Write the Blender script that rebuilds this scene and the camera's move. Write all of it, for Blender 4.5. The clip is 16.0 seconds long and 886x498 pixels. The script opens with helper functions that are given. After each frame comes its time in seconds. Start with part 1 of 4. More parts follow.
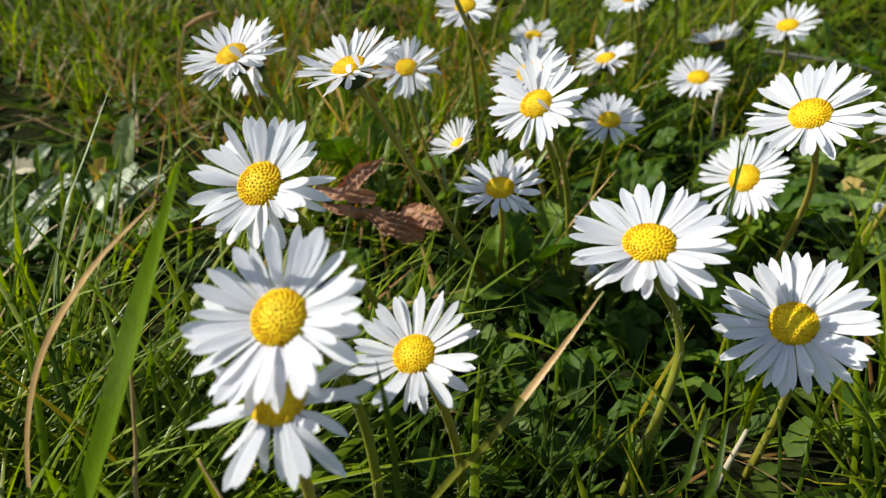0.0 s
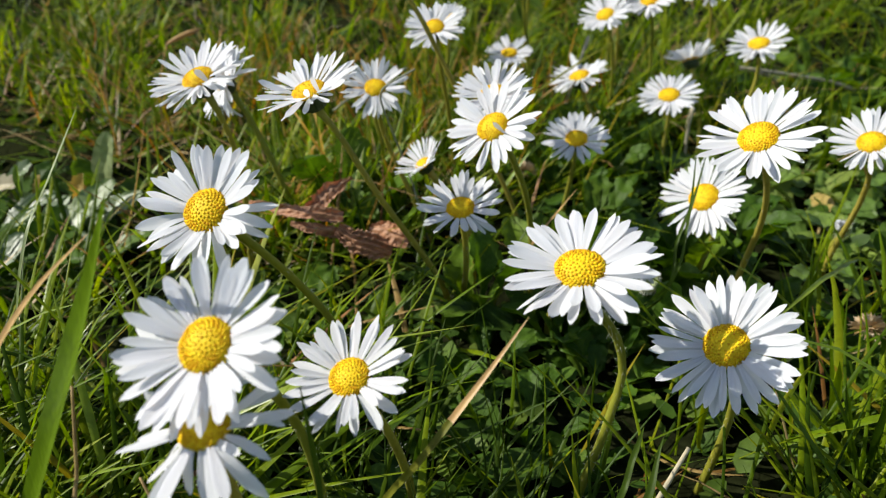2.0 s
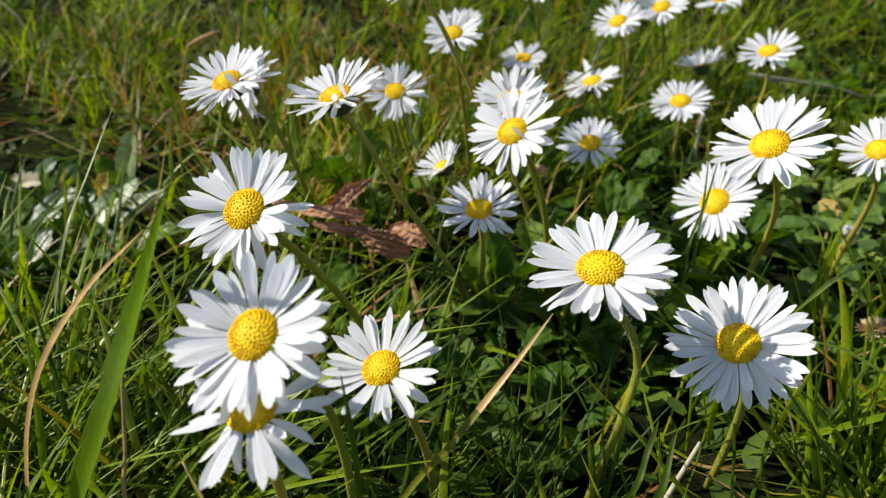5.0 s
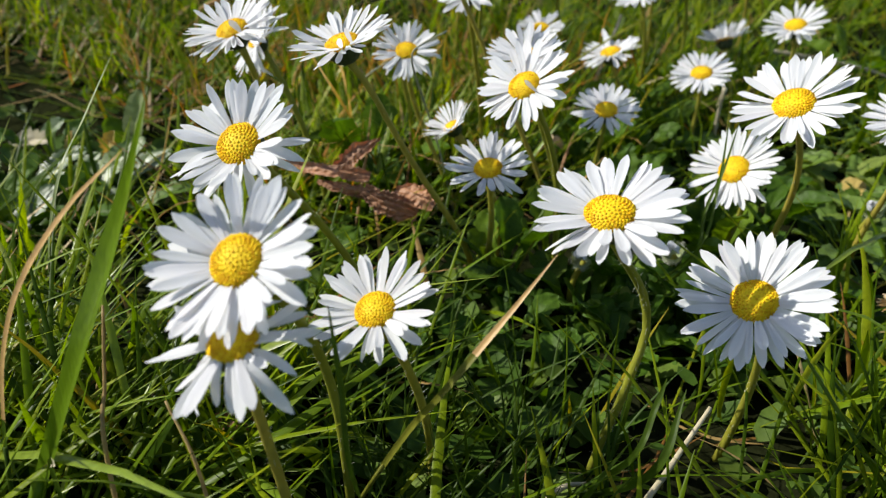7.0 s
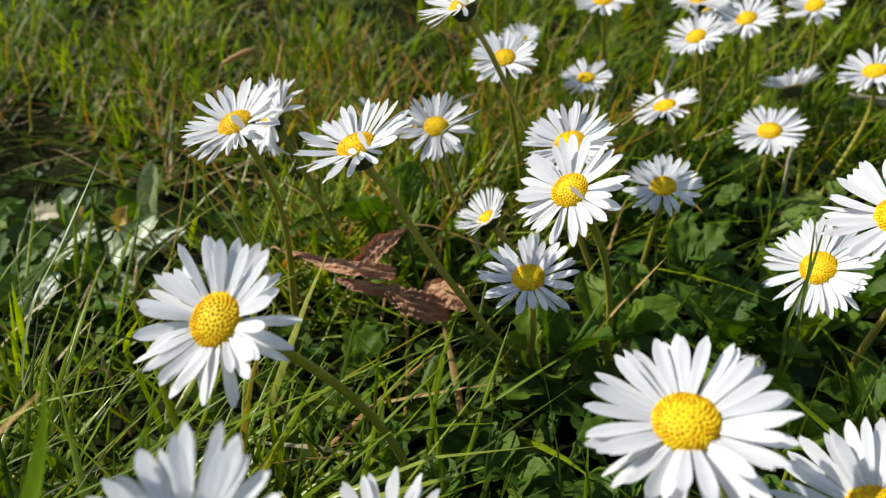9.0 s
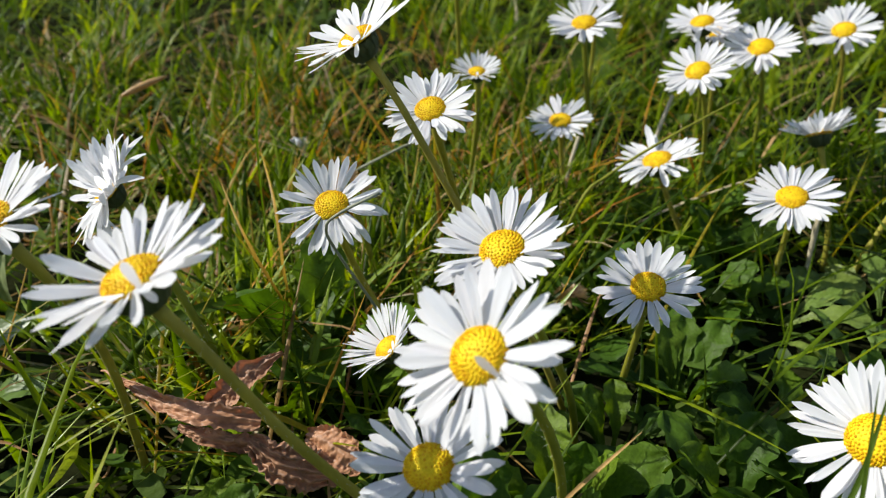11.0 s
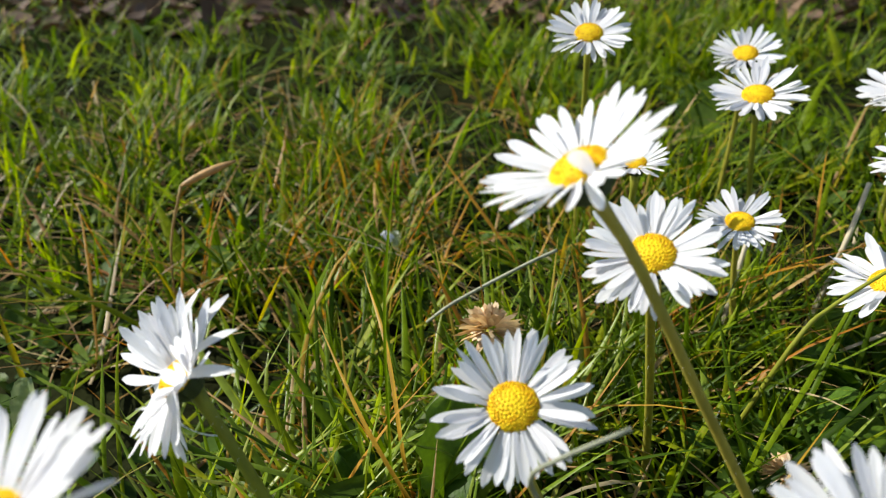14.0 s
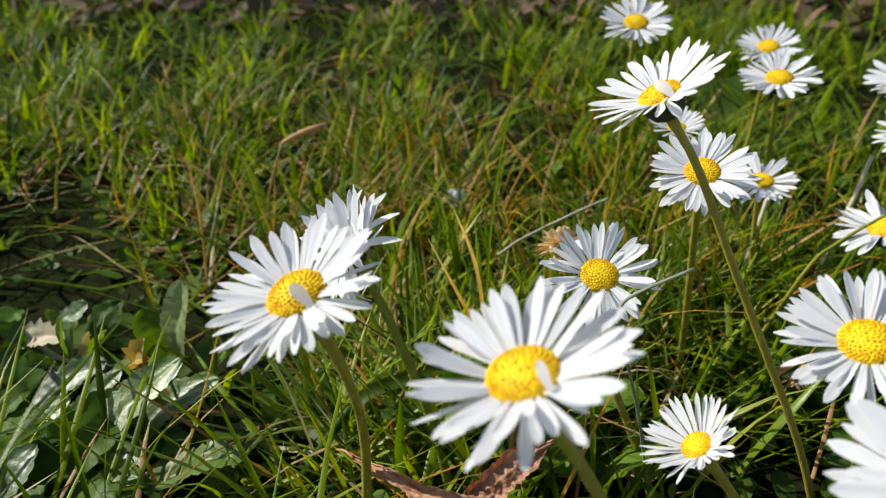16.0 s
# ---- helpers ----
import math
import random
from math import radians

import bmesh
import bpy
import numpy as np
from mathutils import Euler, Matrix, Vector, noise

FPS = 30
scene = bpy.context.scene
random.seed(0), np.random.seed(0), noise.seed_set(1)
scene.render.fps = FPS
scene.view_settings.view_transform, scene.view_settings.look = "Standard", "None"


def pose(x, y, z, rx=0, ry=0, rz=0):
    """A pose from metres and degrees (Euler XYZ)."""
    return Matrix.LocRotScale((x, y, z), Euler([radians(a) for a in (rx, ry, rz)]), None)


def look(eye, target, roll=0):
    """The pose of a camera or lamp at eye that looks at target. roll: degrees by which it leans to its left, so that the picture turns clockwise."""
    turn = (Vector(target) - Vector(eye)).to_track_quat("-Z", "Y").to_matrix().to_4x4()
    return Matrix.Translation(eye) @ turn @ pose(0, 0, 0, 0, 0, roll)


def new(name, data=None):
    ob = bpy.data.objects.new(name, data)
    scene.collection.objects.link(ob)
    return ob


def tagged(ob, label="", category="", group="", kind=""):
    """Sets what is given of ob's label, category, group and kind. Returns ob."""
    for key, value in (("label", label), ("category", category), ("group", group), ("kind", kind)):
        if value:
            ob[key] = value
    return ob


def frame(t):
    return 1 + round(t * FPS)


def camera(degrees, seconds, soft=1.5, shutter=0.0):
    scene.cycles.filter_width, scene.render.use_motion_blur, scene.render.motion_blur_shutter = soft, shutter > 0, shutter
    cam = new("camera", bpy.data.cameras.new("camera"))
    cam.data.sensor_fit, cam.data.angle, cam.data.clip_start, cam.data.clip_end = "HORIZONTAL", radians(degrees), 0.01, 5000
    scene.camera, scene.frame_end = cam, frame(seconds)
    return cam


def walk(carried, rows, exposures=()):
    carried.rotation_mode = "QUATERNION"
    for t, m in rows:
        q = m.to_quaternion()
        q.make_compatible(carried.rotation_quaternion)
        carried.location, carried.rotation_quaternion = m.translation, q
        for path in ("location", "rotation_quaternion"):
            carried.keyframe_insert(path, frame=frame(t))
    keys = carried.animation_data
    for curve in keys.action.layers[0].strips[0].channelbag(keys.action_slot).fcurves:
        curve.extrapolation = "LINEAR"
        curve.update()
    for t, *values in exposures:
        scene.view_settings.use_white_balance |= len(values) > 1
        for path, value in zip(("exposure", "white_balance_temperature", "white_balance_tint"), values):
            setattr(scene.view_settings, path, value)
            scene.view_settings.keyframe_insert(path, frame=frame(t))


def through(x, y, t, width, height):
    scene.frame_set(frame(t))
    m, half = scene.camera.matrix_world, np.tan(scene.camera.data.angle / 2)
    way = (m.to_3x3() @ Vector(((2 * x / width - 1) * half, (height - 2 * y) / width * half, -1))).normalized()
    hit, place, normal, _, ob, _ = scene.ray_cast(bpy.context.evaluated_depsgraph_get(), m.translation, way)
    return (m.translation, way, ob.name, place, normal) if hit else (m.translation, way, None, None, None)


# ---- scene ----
cam = camera(61.8, 16.0, soft=1.1)
cam.data.dof.use_dof = True
cam.data.dof.focus_distance = 0.13
cam.data.dof.aperture_fstop = 30.0
PATH = [
    (0, (0.00000, 0.00000, 0.12000), (0.00000, 0.85717, -0.39504), 0.00),
    (0.5, (0.00639, 0.00144, 0.12131), (0.01880, 0.86144, -0.38885), 0.57),
    (1, (0.00771, 0.00207, 0.12016), (0.02077, 0.86166, -0.39067), 0.88),
    (1.5, (0.01019, 0.00041, 0.12232), (0.01976, 0.86325, -0.38306), 0.48),
    (2, (0.00914, -0.00162, 0.12390), (0.00909, 0.86108, -0.38181), 0.01),
    (2.5, (0.00836, -0.00526, 0.12670), (0.00701, 0.85896, -0.37640), -0.27),
    (3, (0.00766, -0.00443, 0.12701), (0.00643, 0.85990, -0.37591), -0.08),
    (3.5, (0.00528, -0.00421, 0.12495), (0.00422, 0.85942, -0.37917), 0.21),
    (5.8, (0.00647, -0.00781, 0.12718), (-0.00144, 0.85556, -0.37732), 0.40),
    (6, (0.00672, -0.00772, 0.12641), (-0.00063, 0.85387, -0.38114), 0.33),
    (6.5, (0.00547, -0.00787, 0.12253), (-0.00594, 0.85115, -0.38928), 0.97),
    (7, (0.00798, -0.00563, 0.11726), (-0.01840, 0.85102, -0.39796), 1.33),
    (7.5, (0.00503, -0.00443, 0.11842), (-0.03079, 0.85604, -0.38982), 1.10),
    (8, (0.00225, 0.00291, 0.12556), (-0.05948, 0.86269, -0.38136), -0.80),
    (8.2, (0.00052, 0.00798, 0.12580), (-0.07493, 0.86628, -0.38178), -0.97),
    (10.3, (0.02550, 0.05591, 0.12194), (-0.07030, 0.91406, -0.38245), -1.38),
    (10.5, (0.02403, 0.06162, 0.12034), (-0.07964, 0.92133, -0.37981), -1.28),
    (11, (0.02352, 0.08532, 0.11710), (-0.07170, 0.94758, -0.38033), -0.95),
    (11.5, (0.01789, 0.10669, 0.11371), (-0.07678, 0.97722, -0.36921), -1.49),
    (12, (0.01720, 0.11478, 0.11037), (-0.07739, 0.98868, -0.36646), -1.56),
    (12.5, (0.01441, 0.12204, 0.11082), (-0.07667, 1.00156, -0.35624), -1.96),
    (13, (0.01062, 0.13030, 0.11325), (-0.10164, 1.01448, -0.34021), -2.24),
    (13.5, (0.00283, 0.13521, 0.11422), (-0.13680, 1.01827, -0.33379), -2.39),
    (14, (-0.00647, 0.13351, 0.11416), (-0.14983, 1.01467, -0.33640), -2.38),
    (14.5, (-0.00758, 0.12198, 0.11424), (-0.15724, 1.00450, -0.33158), -1.50),
    (15, (-0.01125, 0.10919, 0.11453), (-0.16101, 0.99235, -0.33000), -1.39),
    (15.5, (-0.01301, 0.10255, 0.11323), (-0.15685, 0.98633, -0.33202), -0.76),
    (16, (-0.01728, 0.09415, 0.11543), (-0.17086, 0.97649, -0.32941), -0.72),
]
walk(cam, [(t, look(eye, target, roll)) for t, eye, target, roll in PATH], [(0, 0.66), (3.5, 0.70), (8.2, 0.67), (10.3, 0.66), (12.0, 0.72), (13.0, 0.80), (13.5, 0.90), (14.2, 0.92), (15.0, 0.82), (16.0, 0.70)])

# ---- light ----
SUN_AZ, SUN_EL = -5.0, 41.0            # the way the light travels over the ground, and the sun's height
world = bpy.data.worlds.new("sky")
scene.world = world
world.use_nodes = True
wn = world.node_tree
sky = wn.nodes.new("ShaderNodeTexSky")
sky.sky_type = "NISHITA"
sky.sun_disc = False
sky.sun_elevation = radians(SUN_EL)
sky.sun_rotation = radians(270 - SUN_AZ)
wn.links.new(sky.outputs["Color"], wn.nodes["Background"].inputs["Color"])
wn.nodes["Background"].inputs["Strength"].default_value = 0.098
sun_data = bpy.data.lights.new("sun", "SUN")
sun_data.energy = 4.35
sun_data.angle = radians(0.6)
sun_data.color = (1.0, 0.965, 0.865)
sun = new("sun", sun_data)
ray_way = Vector((math.cos(radians(SUN_AZ)) * math.cos(radians(SUN_EL)), math.sin(radians(SUN_AZ)) * math.cos(radians(SUN_EL)), -math.sin(radians(SUN_EL))))
sun.matrix_world = look(-3 * ray_way, (0, 0, 0))


# ---- materials ----
def shader(name):
    m = bpy.data.materials.new(name)
    m.use_nodes = True
    n = m.node_tree.nodes
    n.clear()
    return m, n, m.node_tree.links


def ramp(n, stops):
    r = n.new("ShaderNodeValToRGB")
    e = r.color_ramp.elements
    while len(e) < len(stops):
        e.new(0.5)
    for item, (pos, col) in zip(e, stops):
        item.position, item.color = pos, (*col, 1)
    return r


def leafy(name, stops, rough=0.5, through=0.35, glow=(1.0, 1.15, 0.45), spec=0.4, grain=900.0, source="island", bump=0.25, stretch=(1, 1, 1), mottle=0.35):
    """A thin plant surface: colour from a ramp by piece, mottled at two scales, with light coming through it."""
    m, n, l = shader(name)
    out = n.new("ShaderNodeOutputMaterial")
    bsdf = n.new("ShaderNodeBsdfPrincipled")
    bsdf.inputs["Roughness"].default_value = rough
    bsdf.inputs["Specular IOR Level"].default_value = spec
    trans = n.new("ShaderNodeBsdfTranslucent")
    mix = n.new("ShaderNodeMixShader")
    mix.inputs["Fac"].default_value = through
    if source == "island":
        g = n.new("ShaderNodeNewGeometry")
        rnd = g.outputs["Random Per Island"]
    else:
        g = n.new("ShaderNodeObjectInfo")
        rnd = g.outputs["Random"]
    col = ramp(n, stops)
    l.new(rnd, col.inputs["Fac"])
    tc = n.new("ShaderNodeTexCoord")
    mp = n.new("ShaderNodeMapping")
    mp.inputs["Scale"].default_value = stretch
    l.new(tc.outputs["Object"], mp.inputs["Vector"])
    small = n.new("ShaderNodeTexNoise")
    small.inputs["Scale"].default_value = grain
    small.inputs["Detail"].default_value = 3
    large = n.new("ShaderNodeTexNoise")
    large.inputs["Scale"].default_value = grain / 8
    l.new(mp.outputs["Vector"], small.inputs["Vector"])
    l.new(mp.outputs["Vector"], large.inputs["Vector"])
    add = n.new("ShaderNodeMath")
    add.operation = "ADD"
    l.new(small.outputs["Fac"], add.inputs[0])
    l.new(large.outputs["Fac"], add.inputs[1])
    rng = n.new("ShaderNodeMapRange")
    rng.inputs["From Min"].default_value = 0.6
    rng.inputs["From Max"].default_value = 1.4
    rng.inputs["To Min"].default_value = 1 - mottle
    rng.inputs["To Max"].default_value = 1 + mottle
    l.new(add.outputs[0], rng.inputs["Value"])
    mul = n.new("ShaderNodeVectorMath")
    mul.operation = "SCALE"
    l.new(col.outputs["Color"], mul.inputs[0])
    l.new(rng.outputs["Result"], mul.inputs["Scale"])
    l.new(mul.outputs["Vector"], bsdf.inputs["Base Color"])
    tint = n.new("ShaderNodeVectorMath")
    tint.operation = "MULTIPLY"
    tint.inputs[1].default_value = glow
    l.new(mul.outputs["Vector"], tint.inputs[0])
    l.new(tint.outputs["Vector"], trans.inputs["Color"])
    bp = n.new("ShaderNodeBump")
    bp.inputs["Strength"].default_value = bump
    bp.inputs["Distance"].default_value = 0.0004
    l.new(small.outputs["Fac"], bp.inputs["Height"])
    l.new(bp.outputs["Normal"], bsdf.inputs["Normal"])
    l.new(bsdf.outputs[0], mix.inputs[1])
    l.new(trans.outputs[0], mix.inputs[2])
    l.new(mix.outputs[0], out.inputs["Surface"])
    return m


PETAL = leafy("petal_white", [(0.0, (0.74, 0.75, 0.775)), (0.6, (0.765, 0.765, 0.785)), (1.0, (0.77, 0.755, 0.78))], 0.55, 0.5, (1, 1, 1), 0.25, 42, "object", 0.12, (0.12, 2.2, 1), 0.035)
FLORET = leafy("floret_yellow", [(0.0, (0.66, 0.34, 0.003)), (0.45, (0.80, 0.52, 0.006)), (1.0, (0.86, 0.64, 0.014))], 0.6, 0.28, (1, 0.8, 0.2), 0.2, 12, "island", 0.1, (1, 1, 1), 0.16)
STEM = leafy("stem_green", [(0.0, (0.22, 0.235, 0.024)), (0.5, (0.28, 0.27, 0.032)), (1.0, (0.36, 0.30, 0.05))], 0.55, 0.3, (1.1, 1, 0.2), 0.2, 900, "object", 0.3, (1, 1, 0.25), 0.2)
HAIR = leafy("hair_pale", [(0.0, (0.5, 0.52, 0.4)), (1.0, (0.62, 0.62, 0.5))], 0.5, 0.4, (1, 1, 0.9), 0.3, 900)
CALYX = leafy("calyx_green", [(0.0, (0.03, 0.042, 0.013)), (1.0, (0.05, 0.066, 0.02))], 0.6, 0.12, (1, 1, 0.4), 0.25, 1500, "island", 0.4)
BUD_GREEN = leafy("bud_pale_green", [(0.0, (0.22, 0.27, 0.12)), (1.0, (0.32, 0.36, 0.2))], 0.6, 0.2, (1, 1, 0.5), 0.25, 30, "object", 0.3)
GRASS = leafy("grass_green", [(0.0, (0.024, 0.05, 0.002)), (0.3, (0.056, 0.1, 0.003)), (0.6, (0.124, 0.192, 0.004)), (0.95, (0.21, 0.25, 0.007)), (1.0, (0.27, 0.20, 0.015))], 0.36, 0.5, (1.3, 1.28, 0.07), 0.11, 500, "island", 0.25)
# lighter grass copy, for light blades and for lawn meant to look sunlit
GRASS_LIGHT_AND_SUNLIT = leafy("grass_light_and_sunlit", [(0.0, (0.15, 0.23, 0.015)), (0.6, (0.22, 0.29, 0.03)), (1.0, (0.30, 0.32, 0.06))], 0.32, 0.5, (1.25, 1.2, 0.2), 0.3, 500, "island", 0.25)
GOLD = leafy("grass_golden", [(0.0, (0.30, 0.12, 0.008)), (0.5, (0.38, 0.21, 0.02)), (1.0, (0.30, 0.26, 0.03))], 0.45, 0.45, (1.2, 0.95, 0.3), 0.2, 500, "island", 0.25)
BROAD_BLADE = leafy("grass_broad_blade", [(0.0, (0.092, 0.16, 0.006)), (1.0, (0.11, 0.18, 0.008))], 0.4, 0.45, (1.25, 1.2, 0.1), 0.2, 1500, "island", 0.25, (1, 1, 0.08), 0.3)
PALE_GREEN = leafy("grass_pale_green", [(0.0, (0.22, 0.27, 0.12)), (1.0, (0.27, 0.31, 0.15))], 0.4, 0.4, (1.1, 1.1, 0.5), 0.3, 500, "island", 0.25)
# darker grass copy, for dark blades and as shade between the front daisies
GRASS_DARK_AND_SHADED = leafy("grass_dark_and_shaded", [(0.0, (0.03, 0.06, 0.008)), (1.0, (0.055, 0.09, 0.006))], 0.42, 0.35, (1.25, 1.2, 0.1), 0.1, 500, "island", 0.25)
YELLOWED = leafy("leaf_yellowed", [(0.0, (0.36, 0.24, 0.05)), (1.0, (0.40, 0.30, 0.09))], 0.5, 0.3, (1.2, 1.0, 0.4), 0.3, 22, "object", 0.4)
OLIVE = leafy("grass_olive", [(0.0, (0.10, 0.105, 0.012)), (1.0, (0.13, 0.13, 0.016))], 0.5, 0.3, (1.1, 1, 0.2), 0.15, 500, "island", 0.3)
STRAW = leafy("straw_tan", [(0.0, (0.42, 0.235, 0.08)), (1.0, (0.48, 0.32, 0.135))], 0.45, 0.3, (1.1, 0.95, 0.6), 0.3, 500, "island", 0.3)
DRY = leafy("grass_dry", [(0.0, (0.17, 0.075, 0.012)), (0.35, (0.27, 0.165, 0.045)), (0.7, (0.38, 0.28, 0.12)), (0.85, (0.48, 0.41, 0.26)), (1.0, (0.33, 0.12, 0.02))], 0.5, 0.35, (1.15, 0.95, 0.5), 0.3, 500, "island", 0.3)
LEAF = leafy("leaf_green", [(0.0, (0.036, 0.08, 0.008)), (0.6, (0.07, 0.135, 0.013)), (1.0, (0.115, 0.18, 0.014))], 0.45, 0.42, (1.3, 1.3, 0.1), 0.14, 32, "object", 0.4)
LEAF_LIGHT = leafy("leaf_light_green", [(0.0, (0.075, 0.135, 0.022)), (0.6, (0.125, 0.195, 0.035)), (1.0, (0.18, 0.235, 0.045))], 0.4, 0.4, (1.3, 1.3, 0.2), 0.25, 30, "object", 0.4)
LEAF_GREY = leafy("leaf_shiny_green", [(0.0, (0.04, 0.085, 0.007)), (0.6, (0.075, 0.14, 0.012)), (1.0, (0.14, 0.2, 0.02))], 0.46, 0.3, (1.5, 1.5, 0.12), 1.0, 1300, "object", 0.35, (1, 1, 1), 0.2)
LEAFLET = leafy("leaflet_green", [(0.0, (0.03, 0.062, 0.008)), (0.5, (0.06, 0.115, 0.014)), (1.0, (0.12, 0.17, 0.028))], 0.5, 0.4, (1.3, 1.3, 0.2), 0.15, 400, "island", 0.6)
BROWN = leafy("dead_leaf_brown", [(0.0, (0.33, 0.165, 0.085)), (1.0, (0.37, 0.19, 0.10))], 0.55, 0.2, (1.3, 0.6, 0.35), 0.45, 620, "object", 0.7, (0.5, 1.4, 1), 0.6)
PALE = leafy("stalk_pale", [(0.0, (0.34, 0.28, 0.16)), (1.0, (0.46, 0.41, 0.28))], 0.5, 0.2, (1, 0.95, 0.7), 0.35, 600, "object", 0.4, (1, 1, 0.3), 0.3)
TWIG = leafy("stalk_grey", [(0.0, (0.24, 0.25, 0.17)), (1.0, (0.30, 0.30, 0.2))], 0.6, 0.1, (1, 0.9, 0.7), 0.3, 600, "object", 0.5, (1, 1, 0.3), 0.35)
HUSK = leafy("husk_brown", [(0.0, (0.44, 0.28, 0.14)), (0.6, (0.60, 0.45, 0.27)), (1.0, (0.70, 0.58, 0.40))], 0.6, 0.35, (1, 0.9, 0.6), 0.3, 900, "island", 0.4)
LITTER = leafy("litter_brown", [(0.0, (0.045, 0.026, 0.014)), (0.6, (0.08, 0.047, 0.026)), (1.0, (0.14, 0.09, 0.055))], 0.7, 0.1, (1, 0.9, 0.7), 0.2, 200, "island", 0.6)
# darker than moist soil, so that gaps between blades read as shade
SOIL = leafy("soil_darkened", [(0.0, (0.011, 0.013, 0.005)), (1.0, (0.011, 0.013, 0.005))], 0.95, 0.0, (1, 1, 1), 0.0, 420, "island", 1.0, (1, 1, 1), 0.8)


# ---- helpers for building ----
def mesh_of(name, verts, faces, material, smooth=True):
    me = bpy.data.meshes.new(name)
    me.from_pydata([tuple(map(float, v)) for v in verts], [], [tuple(map(int, f)) for f in faces])
    me.materials.append(material)
    if smooth:
        me.polygons.foreach_set("use_smooth", [True] * len(me.polygons))
    me.update()
    return me


def piece(name, me, parent=None, m=None, label=""):
    ob = new(name, me)
    if parent is not None:
        ob.parent = parent
    if m is not None:
        ob.matrix_basis = m
    if label:
        ob["label"] = label
    return ob


def grid_faces(rows, cols, start=0):
    return [(start + r * cols + c, start + r * cols + c + 1, start + (r + 1) * cols + c + 1, start + (r + 1) * cols + c) for r in range(rows - 1) for c in range(cols - 1)]


def spline(points, count):
    """A smooth line through the points (Catmull-Rom)."""
    p = [np.array(q, float) for q in points]
    p = [2 * p[0] - p[1]] + p + [2 * p[-1] - p[-2]]
    out = []
    for s in np.linspace(0, len(p) - 3 - 1e-6, count):
        i, u = int(s), s - int(s)
        a, b, c, d = p[i : i + 4]
        out.append(0.5 * (2 * b + (c - a) * u + (2 * a - 5 * b + 4 * c - d) * u**2 + (3 * b - a - 3 * c + d) * u**3))
    return np.array(out)


def tube(line, radii, sides=8):
    """Verts and faces of a round stalk along a line."""
    verts, n = [], len(line)
    way = np.gradient(line, axis=0)
    side = np.array([1.0, 0.13, 0.07])
    for i in range(n):
        w = way[i] / np.linalg.norm(way[i])
        side = side - (side @ w) * w
        side /= np.linalg.norm(side)
        other = np.cross(w, side)
        for k in range(sides):
            a = 2 * math.pi * k / sides
            verts.append(line[i] + radii[i] * (math.cos(a) * side + math.sin(a) * other))
    faces = [(i * sides + k, i * sides + (k + 1) % sides, (i + 1) * sides + (k + 1) % sides, (i + 1) * sides + k) for i in range(n - 1) for k in range(sides)]
    faces += [tuple(range(sides))[::-1], tuple((n - 1) * sides + k for k in range(sides))]
    return verts, faces


rng = np.random.default_rng(7)
rnd = random.Random(11)


# ---- ground ----
def hollow(x, y):
    """A bare dip in the lawn, sunk to put deep shade there."""
    return 1.0 * np.exp(-(((x + 0.21) / 0.065) ** 2 + ((y - 0.305) / 0.045) ** 2)) + 0.8 * np.exp(-(((x + 0.175) / 0.035) ** 2 + ((y - 0.272) / 0.022) ** 2) ** 2)


def height(x, y):
    return -0.014 * min(1.0, hollow(x, y)) + 0.004 * noise.noise((x * 9, y * 9, 0.3)) + 0.003 * noise.noise((x * 27, y * 27, 4.1)) - 0.002


def ground():
    n = 140
    # close rows near the flowers, ever wider ones out to the horizon
    u = np.linspace(-1, 1, n)
    xs = np.sign(u) * (0.9 * np.abs(u) + 250 * np.abs(u) ** 14)
    ys = 0.35 + xs
    verts = [(x, y, height(x, y) if abs(x) < 2 and abs(y) < 2 else -0.002) for y in ys for x in xs]
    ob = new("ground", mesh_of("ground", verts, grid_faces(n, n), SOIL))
    return tagged(ob, "soil of a lawn, darkened as shade under grass and dead thatch", "ground", kind="structure")


ground()


